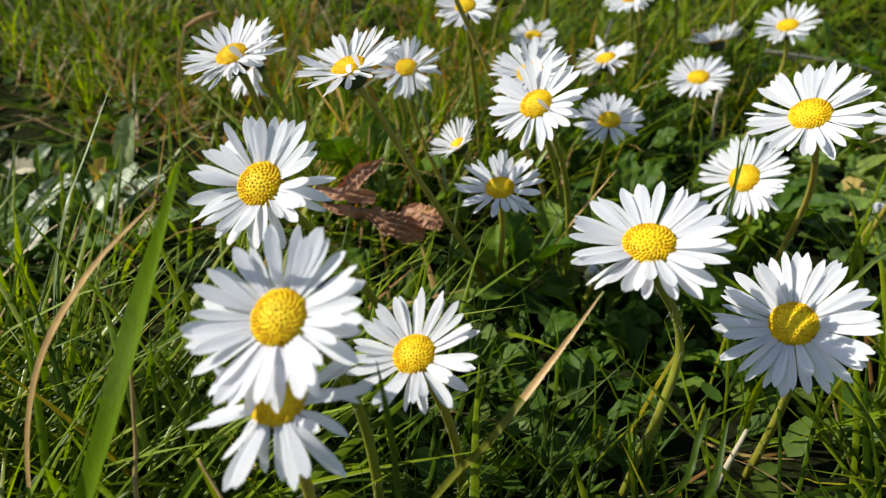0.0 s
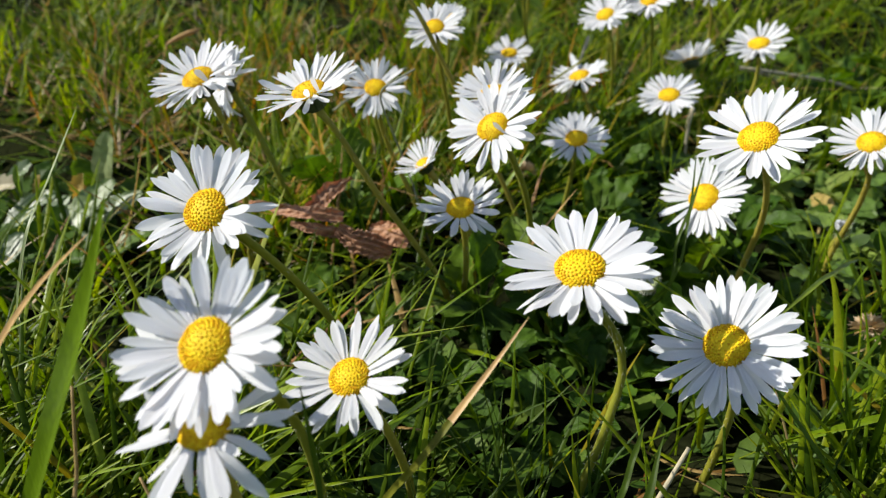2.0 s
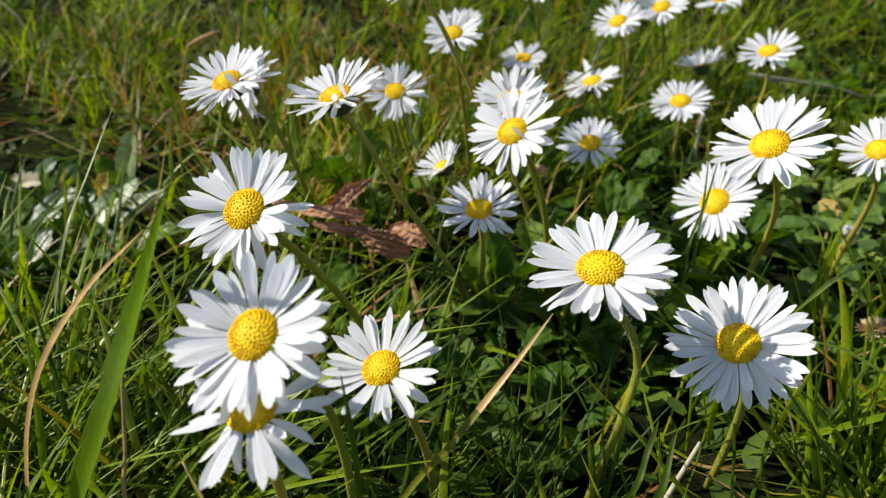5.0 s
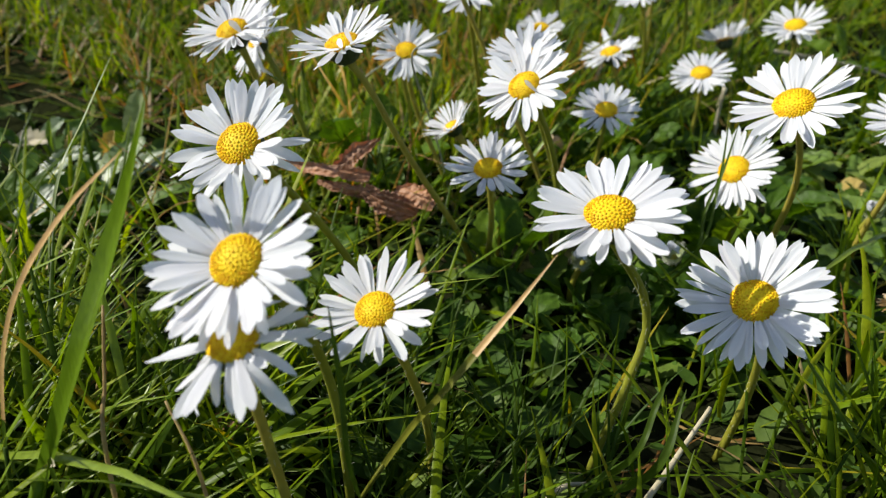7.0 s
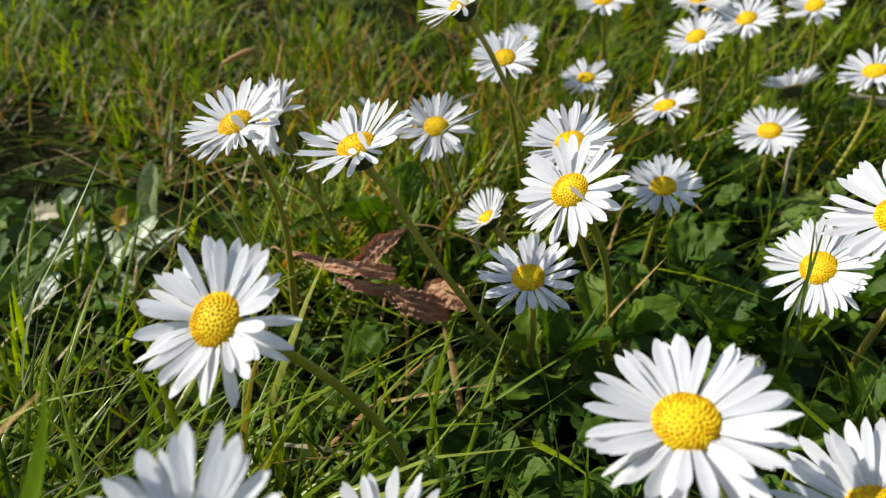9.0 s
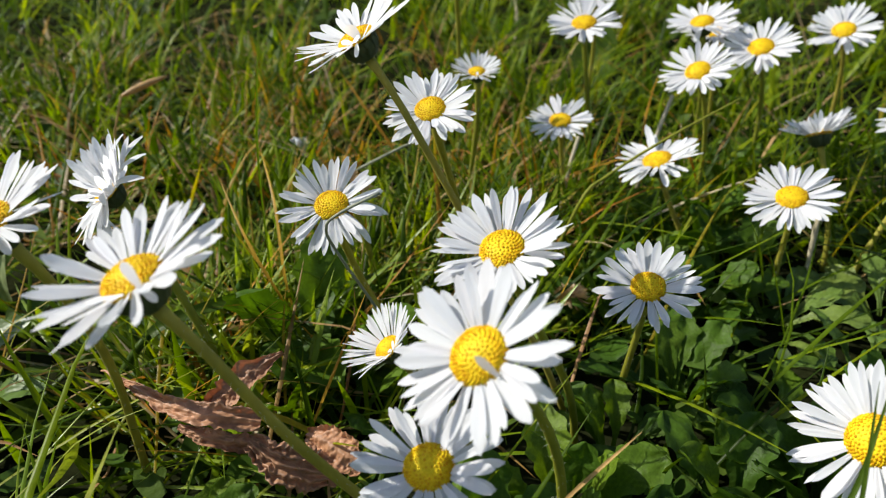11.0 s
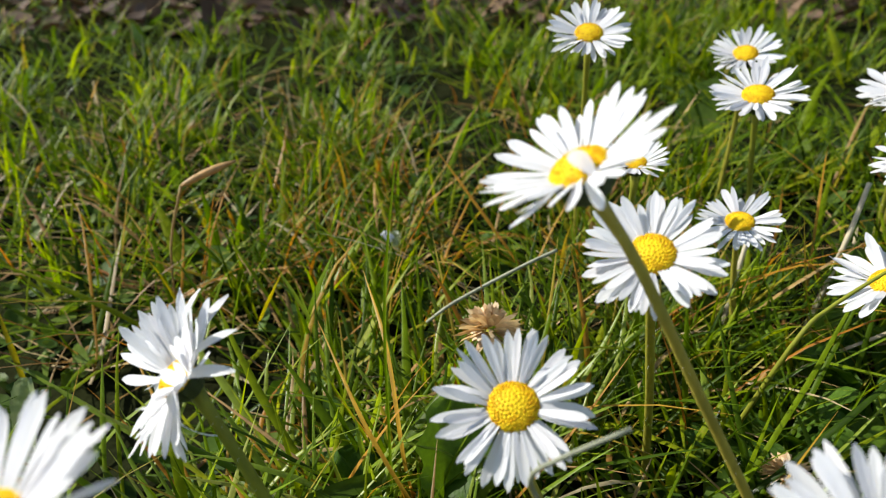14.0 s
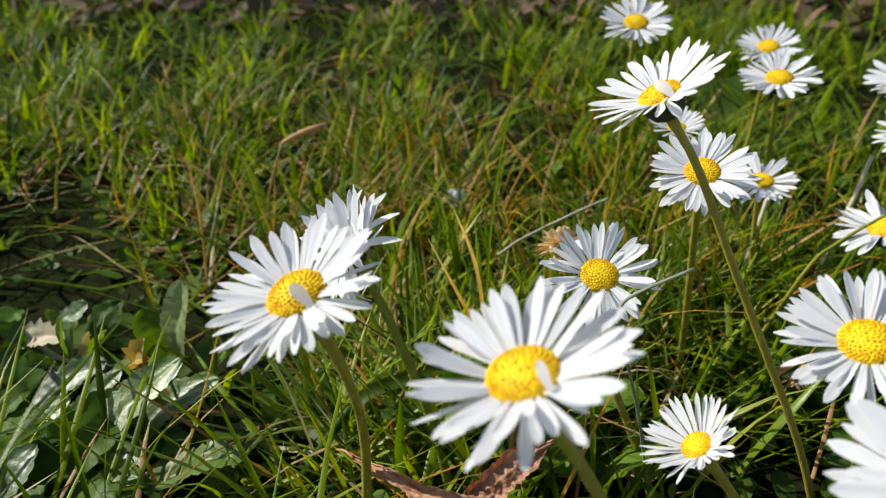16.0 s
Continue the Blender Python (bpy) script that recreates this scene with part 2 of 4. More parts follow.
# ---- grass ----
def blade_mesh(name, base, az, length, width, lean, curl, material, rows=6, twist=None):
    """Many folded, tapered blades in one mesh, each from its base on the ground."""
    n = len(base)
    s = np.linspace(0, 1, rows)
    theta = lean[:, None] + curl[:, None] * s[None] ** 1.3
    turn = az[:, None] + (twist[:, None] if twist is not None else 0) * s[None]
    step = length[:, None] / (rows - 1)
    d = np.stack([np.sin(theta) * np.cos(turn), np.sin(theta) * np.sin(turn), np.cos(theta)], -1)
    mid = (d[:, :-1] + d[:, 1:]) / 2
    line = np.concatenate([np.zeros((n, 1, 3)), np.cumsum(mid * step[..., None], 1)], 1) + base[:, None]
    line[..., 2] = np.maximum(line[..., 2], base[:, None, 2] * 0 + 0.0015)
    across = np.stack([-np.sin(turn), np.cos(turn), 0 * turn], -1)
    up = np.cross(d, across)
    taper = np.clip(0.55 + 0.9 * s, 0, 1) * np.clip((1 - s) * 2.6, 0.03, 1) ** 0.8
    half = 0.5 * width[:, None] * taper[None]
    left = line - across * half[..., None]
    right = line + across * half[..., None]
    keel = line + up * (0.45 * half)[..., None]
    verts = np.stack([left, keel, right], 2).reshape(-1, 3)
    one = np.array([[r * 3 + c, r * 3 + c + 1, (r + 1) * 3 + c + 1, (r + 1) * 3 + c] for r in range(rows - 1) for c in range(2)])
    faces = (one[None] + (np.arange(n) * rows * 3)[:, None, None]).reshape(-1, 4)
    me = bpy.data.meshes.new(name)
    me.vertices.add(len(verts))
    me.vertices.foreach_set("co", verts.ravel())
    me.loops.add(faces.size)
    me.loops.foreach_set("vertex_index", faces.ravel())
    me.polygons.add(len(faces))
    me.polygons.foreach_set("loop_start", np.arange(len(faces)) * 4)
    me.polygons.foreach_set("use_smooth", np.ones(len(faces), bool))
    me.update(calc_edges=True)
    me.validate()
    me.materials.append(material)
    return me


def sow(count, y0, y1, gather=0.55):
    """Places on the lawn between two distances, in loose tufts, widening with distance."""
    y = y0 + (y1 - y0) * rng.random(count) ** 0.85
    x = (rng.random(count) * 2 - 1) * (0.13 + 0.62 * y)
    # bare gaps between the clumps
    thick = np.sin(61 * x + 17 * y) + np.sin(47 * y - 23 * x + 2) + np.sin(131 * x + 5 * np.sin(90 * y)) * 0.8
    thick += 1.1 * np.sin(21 * x + 4 * np.sin(9 * y)) * np.sin(26 * y + 3 * np.sin(11 * x)) * np.clip((y - 0.2) / 0.2, 0, 1)
    thick -= 1.5 * np.clip((0.12 - x) / 0.2, 0, 1) * np.clip((y - 0.34) / 0.2, 0, 1)
    thick -= 1.5 * np.clip((x - 0.1) / 0.08, 0, 1) * np.clip((y - 0.27) / 0.08, 0, 1)
    thick -= 0.6 * np.clip((y - 0.4) / 0.1, 0, 1)
    full = rng.random(count) < np.clip(0.66 + 0.45 * thick, 0.06, 1)
    x, y = x[full], y[full]
    count = len(x)
    tuft = rng.random(count) < gather
    cell = 0.016
    cx, cy = np.round(x / cell), np.round(y / cell)
    jx, jy = np.sin(cx * 12.9 + cy * 78.2) * 0.5, np.sin(cx * 39.3 + cy * 11.1) * 0.5
    x = np.where(tuft, (cx + jx * 0.8) * cell + rng.normal(0, 0.0022, count), x)
    y = np.where(tuft, (cy + jy * 0.8) * cell + rng.normal(0, 0.0022, count), y)
    return x, y


def shaded_middle(x, y):
    """The middle of the lawn between the front daisies, drawn dark for shade, 0 to 1."""
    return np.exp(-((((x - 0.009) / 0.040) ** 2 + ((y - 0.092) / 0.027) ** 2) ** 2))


def leafy_patch(x, y):
    """How far broad-leaved plants, the hollow and the drawn shade thin the grass, 0 to 1."""
    a = np.exp(-(((x - 0.075) / 0.06) ** 2 + ((y - 0.2) / 0.05) ** 2))
    b = 1.3 * np.exp(-(((x - 0.14) / 0.055) ** 2 + ((y - 0.225) / 0.05) ** 2))
    c = np.exp(-(((x + 0.165) / 0.09) ** 2 + ((y - 0.222) / 0.056) ** 2))
    e = np.exp(-(((x - 0.02) / 0.025) ** 2 + ((y - 0.17) / 0.03) ** 2)) * 0.6
    f = 1.1 * np.exp(-(((x + 0.02) / 0.027) ** 2 + ((y - 0.172) / 0.014) ** 2) ** 2)
    g = 0.8 * np.exp(-((((x - 0.06) / 0.045) ** 2 + ((y - 0.146) / 0.022) ** 2)))
    h = 0.85 * np.exp(-((((x - 0.006) / 0.045) ** 2 + ((y - 0.129) / 0.017) ** 2)))
    l = 0.95 * np.exp(-((((x - 0.072) / 0.034) ** 2 + ((y - 0.268) / 0.03) ** 2)))
    k = 0.85 * np.exp(-((((x - 0.2) / 0.065) ** 2 + ((y - 0.345) / 0.045) ** 2)))
    return np.clip(a + b + 1.6 * c + e + f + g + h + k + l + 1.05 * shaded_middle(x, y) + hollow(x, y), 0, 1.18)


def lawn(name, count, y0, y1, length, width, material, label, thin=0.9, tall=1.0, flat=0.0, rows=6, only=None, cap=0.036, lean=(8, 55), aim=None, bow=(4, 62)):
    x, y = sow(count, y0, y1)
    count = len(x)
    keep = rng.random(count) > thin * leafy_patch(x, y)
    if only is not None:
        keep &= rng.random(count) < only(x, y)
    x, y = x[keep], y[keep]
    n = len(x)
    base = np.stack([x, y, np.array([height(a, b) for a, b in zip(x, y)]) - 0.001], -1)
    ln = length * np.exp(rng.normal(0, 0.35, n)) * tall
    lean = np.radians(rng.uniform(lean[0], lean[1], n) + flat)
    curl = np.radians(rng.uniform(*bow, n))
    # taller and lower patches
    patch = 0.5 + 0.5 * np.sin(31 * x + 2 * np.sin(13 * y)) * np.sin(37 * y + 2 * np.sin(17 * x))
    ln *= np.where(y > 0.24, 0.62 + 0.68 * patch, 1.0)
    # nothing stands much taller than the lawn
    ln = np.minimum(ln, cap / np.maximum(np.cos(lean + curl * 0.4), 0.35))
    az = rng.uniform(0, 2 * math.pi, n) if aim is None else rng.normal(radians(aim), 0.5, n)
    wd = width * np.exp(rng.normal(0, 0.3, n))
    ob = new(name, blade_mesh(name, base, az, ln, wd, lean, curl, material, rows, rng.normal(0, 0.4, n)))
    return tagged(ob, label, "grass", kind="stuff")


def lawn_edge(x, y):
    """The lawn thins out far off, where bare soil begins."""
    return np.clip((0.76 + 0.04 * np.sin(9 * x + 1) + 0.35 * np.clip(x + 0.15, 0, 1) - y) / 0.05, 0.04, 1)


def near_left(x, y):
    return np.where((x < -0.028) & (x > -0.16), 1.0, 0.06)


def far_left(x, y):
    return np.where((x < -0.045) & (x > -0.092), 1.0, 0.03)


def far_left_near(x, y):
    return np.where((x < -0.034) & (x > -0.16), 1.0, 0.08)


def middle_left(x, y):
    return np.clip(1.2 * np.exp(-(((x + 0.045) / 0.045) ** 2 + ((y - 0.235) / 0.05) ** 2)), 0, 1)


def right_middle(x, y):
    return np.clip(1.3 * np.exp(-(((x - 0.03) / 0.05) ** 2 + ((y - 0.27) / 0.07) ** 2)), 0, 1)


def near_right(x, y):
    return np.where((x > 0.042) & (x < 0.2) & (y < 0.118), 1.0, 0.06)


def golden(x, y):
    return np.clip(1.1 * np.exp(-(((x + 0.06) / 0.07) ** 2 + ((y - 0.34) / 0.12) ** 2)) + 0.45 * np.exp(-(((x - 0.02) / 0.06) ** 2 + ((y - 0.3) / 0.07) ** 2)), 0.02, 1)


def thatch(x, y):
    return np.clip(0.22 + 1.0 * np.exp(-(((x + 0.13) / 0.18) ** 2 + ((y - 0.40) / 0.19) ** 2)), 0, 1)


lawn("fine_grass", 9200, 0.03, 0.42, 0.042, 0.0010, GRASS, "fine green lawn grass between the daisies", lean=(5, 58), bow=(0, 40))
lawn("broad_grass", 2300, 0.03, 0.42, 0.046, 0.0018, GRASS, "broad green grass blades among fine lawn grass", lean=(5, 62), bow=(0, 35))
lawn("long_grass", 2600, 0.15, 0.62, 0.062, 0.0012, GRASS, "long green grass blades lying tangled in the lawn", cap=0.03, lean=(42, 84))
lawn("long_grass", 1650, 0.04, 0.115, 0.062, 0.0012, GRASS, "long light green grass blades in front of the daisies", only=near_left, cap=0.05, lean=(20, 65), bow=(0, 35))
lawn("long_grass", 2300, 0.05, 0.17, 0.064, 0.0007, GRASS, "long green grass blades lying over to one side", only=near_right, cap=0.036, lean=(40, 72), aim=35, bow=(0, 25))
lawn("fine_grass", 9000, 0.19, 0.40, 0.044, 0.0009, GRASS, "dense fine green grass under the tall daisy", thin=0.6, only=right_middle, cap=0.036, lean=(10, 68), bow=(0, 40))
lawn("fine_grass", 650, 0.05, 0.15, 0.040, 0.0006, GRASS, "green grass standing in the shade of the daisies", thin=0.0, only=shaded_middle, cap=0.034, lean=(4, 42), bow=(0, 22))
# shade put into the colour of this grass
lawn("fine_grass", 2600, 0.05, 0.15, 0.036, 0.0007, GRASS_DARK_AND_SHADED, "fine grass coloured dark as shade between the daisies", thin=0.0, only=shaded_middle, cap=0.030, lean=(4, 50), bow=(0, 25))
# sunlight on the left front grass is put into its colour
lawn("light_grass", 850, 0.03, 0.125, 0.055, 0.0012, GRASS_LIGHT_AND_SUNLIT, "yellow-green grass blades lightened to look sunlit", only=far_left_near, cap=0.05, lean=(15, 60))
lawn("light_grass", 1300, 0.105, 0.175, 0.05, 0.0007, GRASS_LIGHT_AND_SUNLIT, "light yellow-green grass blades beside the leaves", thin=0.4, only=far_left, cap=0.034, lean=(20, 65))
# lit lawn painted by lighter blades
lawn("light_grass", 3600, 0.17, 0.31, 0.044, 0.0011, GRASS_LIGHT_AND_SUNLIT, "yellow-green grass blades lightened as sunlit behind the dead leaf", thin=0.3, only=middle_left, cap=0.034, lean=(10, 65), bow=(0, 45))
lawn("fine_grass", 10500, 0.40, 0.75, 0.040, 0.0014, GRASS, "fine green lawn grass behind the daisies", rows=5)
lawn("broad_grass", 4600, 0.40, 0.80, 0.044, 0.0026, GRASS, "broad green grass blades behind the daisies", rows=5, only=lawn_edge)
lawn("fine_grass", 13000, 0.72, 1.35, 0.038, 0.0021, GRASS, "far green lawn grass", rows=4, only=lawn_edge)
lawn("dry_grass", 6600, 0.04, 0.50, 0.034, 0.0009, DRY, "dry straw-coloured grass lying in the lawn", flat=18, only=thatch)
lawn("dry_grass", 1900, 0.40, 1.1, 0.036, 0.0012, DRY, "dry straw-coloured grass in the far lawn", flat=20, rows=5, only=thatch)


lawn("straw", 1000, 0.20, 0.9, 0.055, 0.0008, STRAW, "single pale straws in the lawn", cap=0.034, lean=(25, 80))
lawn("golden_grass", 7400, 0.17, 0.60, 0.042, 0.0007, GOLD, "yellowed orange grass blades in the lawn", only=golden, cap=0.042, lean=(10, 50))


def middle_right(x, y):
    return np.where((x > 0.0) & (x < 0.085), 1.0, 0.0)


lawn("long_grass", 420, 0.19, 0.31, 0.075, 0.0008, GRASS, "long straight green blades all leaning one way", thin=0.0, only=middle_right, cap=0.046, lean=(48, 66), aim=15, bow=(0, 14))


def leaflets(name, count, y0, y1, size, material, label):
    """Small rounded leaves low in the grass, each a cupped hexagon."""
    x, y = sow(count, y0, y1, 0.3)
    keep = rng.random(len(x)) > 0.75 * hollow(x, y)
    x, y = x[keep], y[keep]
    verts, faces = [], []
    for a, b in zip(x, y):
        z = height(a, b) + rnd.uniform(0.001, 0.011)
        m = Matrix.Translation((a, b, z)) @ Euler((rnd.gauss(0, 0.5), rnd.gauss(0, 0.5), rnd.uniform(0, 6.28))).to_matrix().to_4x4()
        r = size * math.exp(rnd.gauss(0, 0.4))
        k = len(verts)
        verts.append(m @ Vector((0, 0, -0.18 * r)))
        for i in range(7):
            t = i / 7 * 2 * math.pi
            verts.append(m @ Vector((1.5 * r * math.cos(t), 0.85 * r * math.sin(t), 0.06 * r * math.cos(3 * t))))
        faces += [(k, k + 1 + i, k + 1 + (i + 1) % 7) for i in range(7)]
    ob = new(name, mesh_of(name, verts, faces, material))
    return tagged(ob, label, "ground cover", kind="stuff")


leaflets("ground_cover", 13000, 0.04, 0.45, 0.0021, LEAFLET, "small dark green leaves low in the lawn")
leaflets("ground_cover", 8000, 0.42, 1.2, 0.0034, LEAFLET, "small green leaves in the far lawn")
leaflets("leaf_litter", 3500, 0.70, 1.5, 0.006, LITTER, "brown leaf litter on bare soil behind the lawn")


def lawn_around():
    """The same lawn to both sides and behind, and leaf litter along its far edge."""
    n = 155000
    x, y = rng.uniform(-2.5, 2.5, n), rng.uniform(-2.5, 0.85, n)
    away = np.hypot(x, y - 0.2) * (1 + 0.12 * np.sin(5 * np.arctan2(y, x)) + 0.06 * np.sin(11 * np.arctan2(y, x) + 1))
    keep = rng.random(n) < np.clip((2.4 - away) / 1.1, 0, 1) ** 1.5
    keep &= (np.abs(x) > 0.12 + 0.6 * y) | (y < 0.035)
    keep &= (np.hypot(x, y - 0.05) > 0.1) & (y < 0.78 + 0.05 * np.sin(9 * x))
    x, y = x[keep], y[keep]
    n = len(x)
    base = np.stack([x, y, np.array([height(a, b) for a, b in zip(x, y)]) - 0.001], -1)
    me = blade_mesh("fine_grass", base, rng.uniform(0, 6.28, n), 0.042 * np.exp(rng.normal(0, 0.3, n)), 0.0034 * np.exp(rng.normal(0, 0.3, n)), np.radians(rng.uniform(8, 60, n)), np.radians(rng.uniform(5, 60, n)), GRASS, 4, rng.normal(0, 0.4, n))
    tagged(new("fine_grass", me), "green lawn grass round the daisy patch", "grass", kind="stuff")
    verts, faces = [], []
    for _ in range(17500):
        a, b = rnd.uniform(-2.5, 2.5), 0.75 + 1.5 * rnd.random()
        if rnd.random() > (2.5 - math.hypot(a, b - 0.2)) / 1.0:
            continue
        m = Matrix.Translation((a, b, height(a, b) + rnd.uniform(0.002, 0.012))) @ Euler((rnd.gauss(0, 0.4), rnd.gauss(0, 0.4), rnd.uniform(0, 6.28))).to_matrix().to_4x4()
        r = 0.008 * math.exp(rnd.gauss(0, 0.35))
        k = len(verts)
        verts += [m @ Vector(q) for q in ((-1.4 * r, 0, 0.1 * r), (-0.4 * r, 0.7 * r, 0.25 * r), (0.7 * r, 0.5 * r, 0.2 * r), (1.5 * r, 0, 0), (0.7 * r, -0.5 * r, 0.2 * r), (-0.4 * r, -0.7 * r, 0.25 * r), (0, 0, 0))]
        faces += [(k + 6, k + i, k + (i + 1) % 6) for i in range(6)]
    tagged(new("leaf_litter", mesh_of("leaf_litter", verts, faces, LITTER)), "brown fallen leaves on the soil beyond the lawn", "leaf litter", kind="stuff")


lawn_around()


# ---- daisies ----
def petal_mesh(k, back=0.0):
    """A strap-shaped petal along x, 1 long, narrow at its foot and blunt at its tip."""
    r = random.Random(100 + k)
    wide, bend, roll, notch = r.uniform(0.076, 0.108), r.uniform(-0.10, 0.14), r.uniform(-0.25, 0.25), r.uniform(0.0, 0.05)
    bend -= back
    blunt = r.uniform(1.9, 3.2)
    sway, groove = r.uniform(-0.05, 0.05), r.uniform(0.15, 0.32)
    rows, cols = 9, 5
    verts = []
    for i in range(rows):
        s = i / (rows - 1)
        half = wide * (0.46 + 0.54 * math.sin(min(1, s * 1.45) * math.pi / 2) ** 1.3)
        if s > 0.62:
            half *= max(0.02, 1 - ((s - 0.62) / 0.385) ** blunt) ** 0.62
        for j in range(cols):
            v = j / (cols - 1) * 2 - 1
            x = s - (notch * (1 - abs(v)) if i == rows - 1 else 0)
            y = half * v + sway * s * s
            z = bend * (s * s - 0.35 * s) + groove * half * (v * v - 0.5) + 0.012 * (1 if j % 2 else -1) * (1 - s * 0.5) + roll * y * s
            verts.append((x, y, z))
    return mesh_of("petal", verts, grid_faces(rows, cols), PETAL)


def disc_mesh(k):
    """The dome of florets, radius 1: round buds at its middle, open ones round its rim."""
    r = random.Random(200 + k)
    verts, faces = [], []
    rings, sides = 7, 24
    for i in range(rings):
        a = i / (rings - 1) * math.pi / 2
        for j in range(sides):
            t = j / sides * 2 * math.pi
            verts.append((0.995 * math.sin(a) * math.cos(t), 0.995 * math.sin(a) * math.sin(t), 0.475 * math.cos(a)))
    faces += [(i * sides + j, i * sides + (j + 1) % sides, (i + 1) * sides + (j + 1) % sides, (i + 1) * sides + j) for i in range(rings - 1) for j in range(sides)]
    count = 230
    for q in range(count):
        s = math.sqrt((q + 0.6) / count)
        t = q * 2.39996
        a = s * math.pi / 2 * 0.97
        p = Vector((math.sin(a) * math.cos(t), math.sin(a) * math.sin(t), 0.46 * math.cos(a)))
        up = Vector((p.x * 0.5, p.y * 0.5, p.z / 0.46 * 0.9 + 0.15)).normalized()
        rot = up.to_track_quat("Z", "Y").to_matrix()
        fat = 0.066 * r.uniform(0.85, 1.15)
        tall = (0.042 + 0.058 * s * s) * r.uniform(0.8, 1.25)
        n0 = len(verts)
        for h, w in ((-0.4, 0.8), (0.45, 1.0), (0.9, 0.85 if s < 0.6 else 1.05)):
            for j in range(6):
                b = j / 6 * 2 * math.pi + q
                verts.append(p + rot @ Vector((fat * w * math.cos(b), fat * w * math.sin(b), tall * h)))
        verts.append(p + rot @ Vector((0, 0, tall * (1.15 if s < 0.6 else 0.65))))
        for i in range(2):
            faces += [(n0 + i * 6 + j, n0 + i * 6 + (j + 1) % 6, n0 + i * 6 + 6 + (j + 1) % 6, n0 + i * 6 + 6 + j) for j in range(6)]
        faces += [(n0 + 12 + j, n0 + 12 + (j + 1) % 6, n0 + 18) for j in range(6)]
    return mesh_of("disc", verts, faces, FLORET)


def calyx_mesh(material=CALYX):
    """The green cup under the flower, radius 1, with a ring of pointed bracts."""
    verts, faces = [], []
    prof = [(0.22, -1.0), (0.55, -0.93), (0.85, -0.62), (0.98, -0.25), (0.9, -0.05)]
    sides = 20
    for rad, z in prof:
        for j in range(sides):
            t = j / sides * 2 * math.pi
            wob = 1 + 0.04 * math.cos(13 * t)
            verts.append((rad * wob * math.cos(t), rad * wob * math.sin(t), z))
    faces += [(i * sides + j, i * sides + (j + 1) % sides, (i + 1) * sides + (j + 1) % sides, (i + 1) * sides + j) for i in range(len(prof) - 1) for j in range(sides)]
    faces.append(tuple(range(sides))[::-1])
    return mesh_of("calyx", verts, faces, material)


def bract_mesh():
    """One pointed bract of the cup, seen from its axis along x."""
    verts = []
    for rad, z, half in ((0.72, -0.85, 0.18), (1.0, -0.45, 0.21), (1.04, -0.15, 0.17), (1.06, 0.02, 0.01)):
        for v in (-1, 0, 1):
            verts.append((rad, v * half, z + 0.05 * (v == 0)))
    return mesh_of("bract", verts, grid_faces(4, 3), CALYX)


PETALS = [petal_mesh(k) for k in range(12)]
CURLED = [petal_mesh(20 + k, 0.75) for k in range(4)]
DISCS = [disc_mesh(k) for k in range(3)]
CUP = calyx_mesh()
BUD_CUP = calyx_mesh(BUD_GREEN)
BRACT = bract_mesh()
HEAD_SEEN = "white daisy with a yellow disc on a hairy green stem"


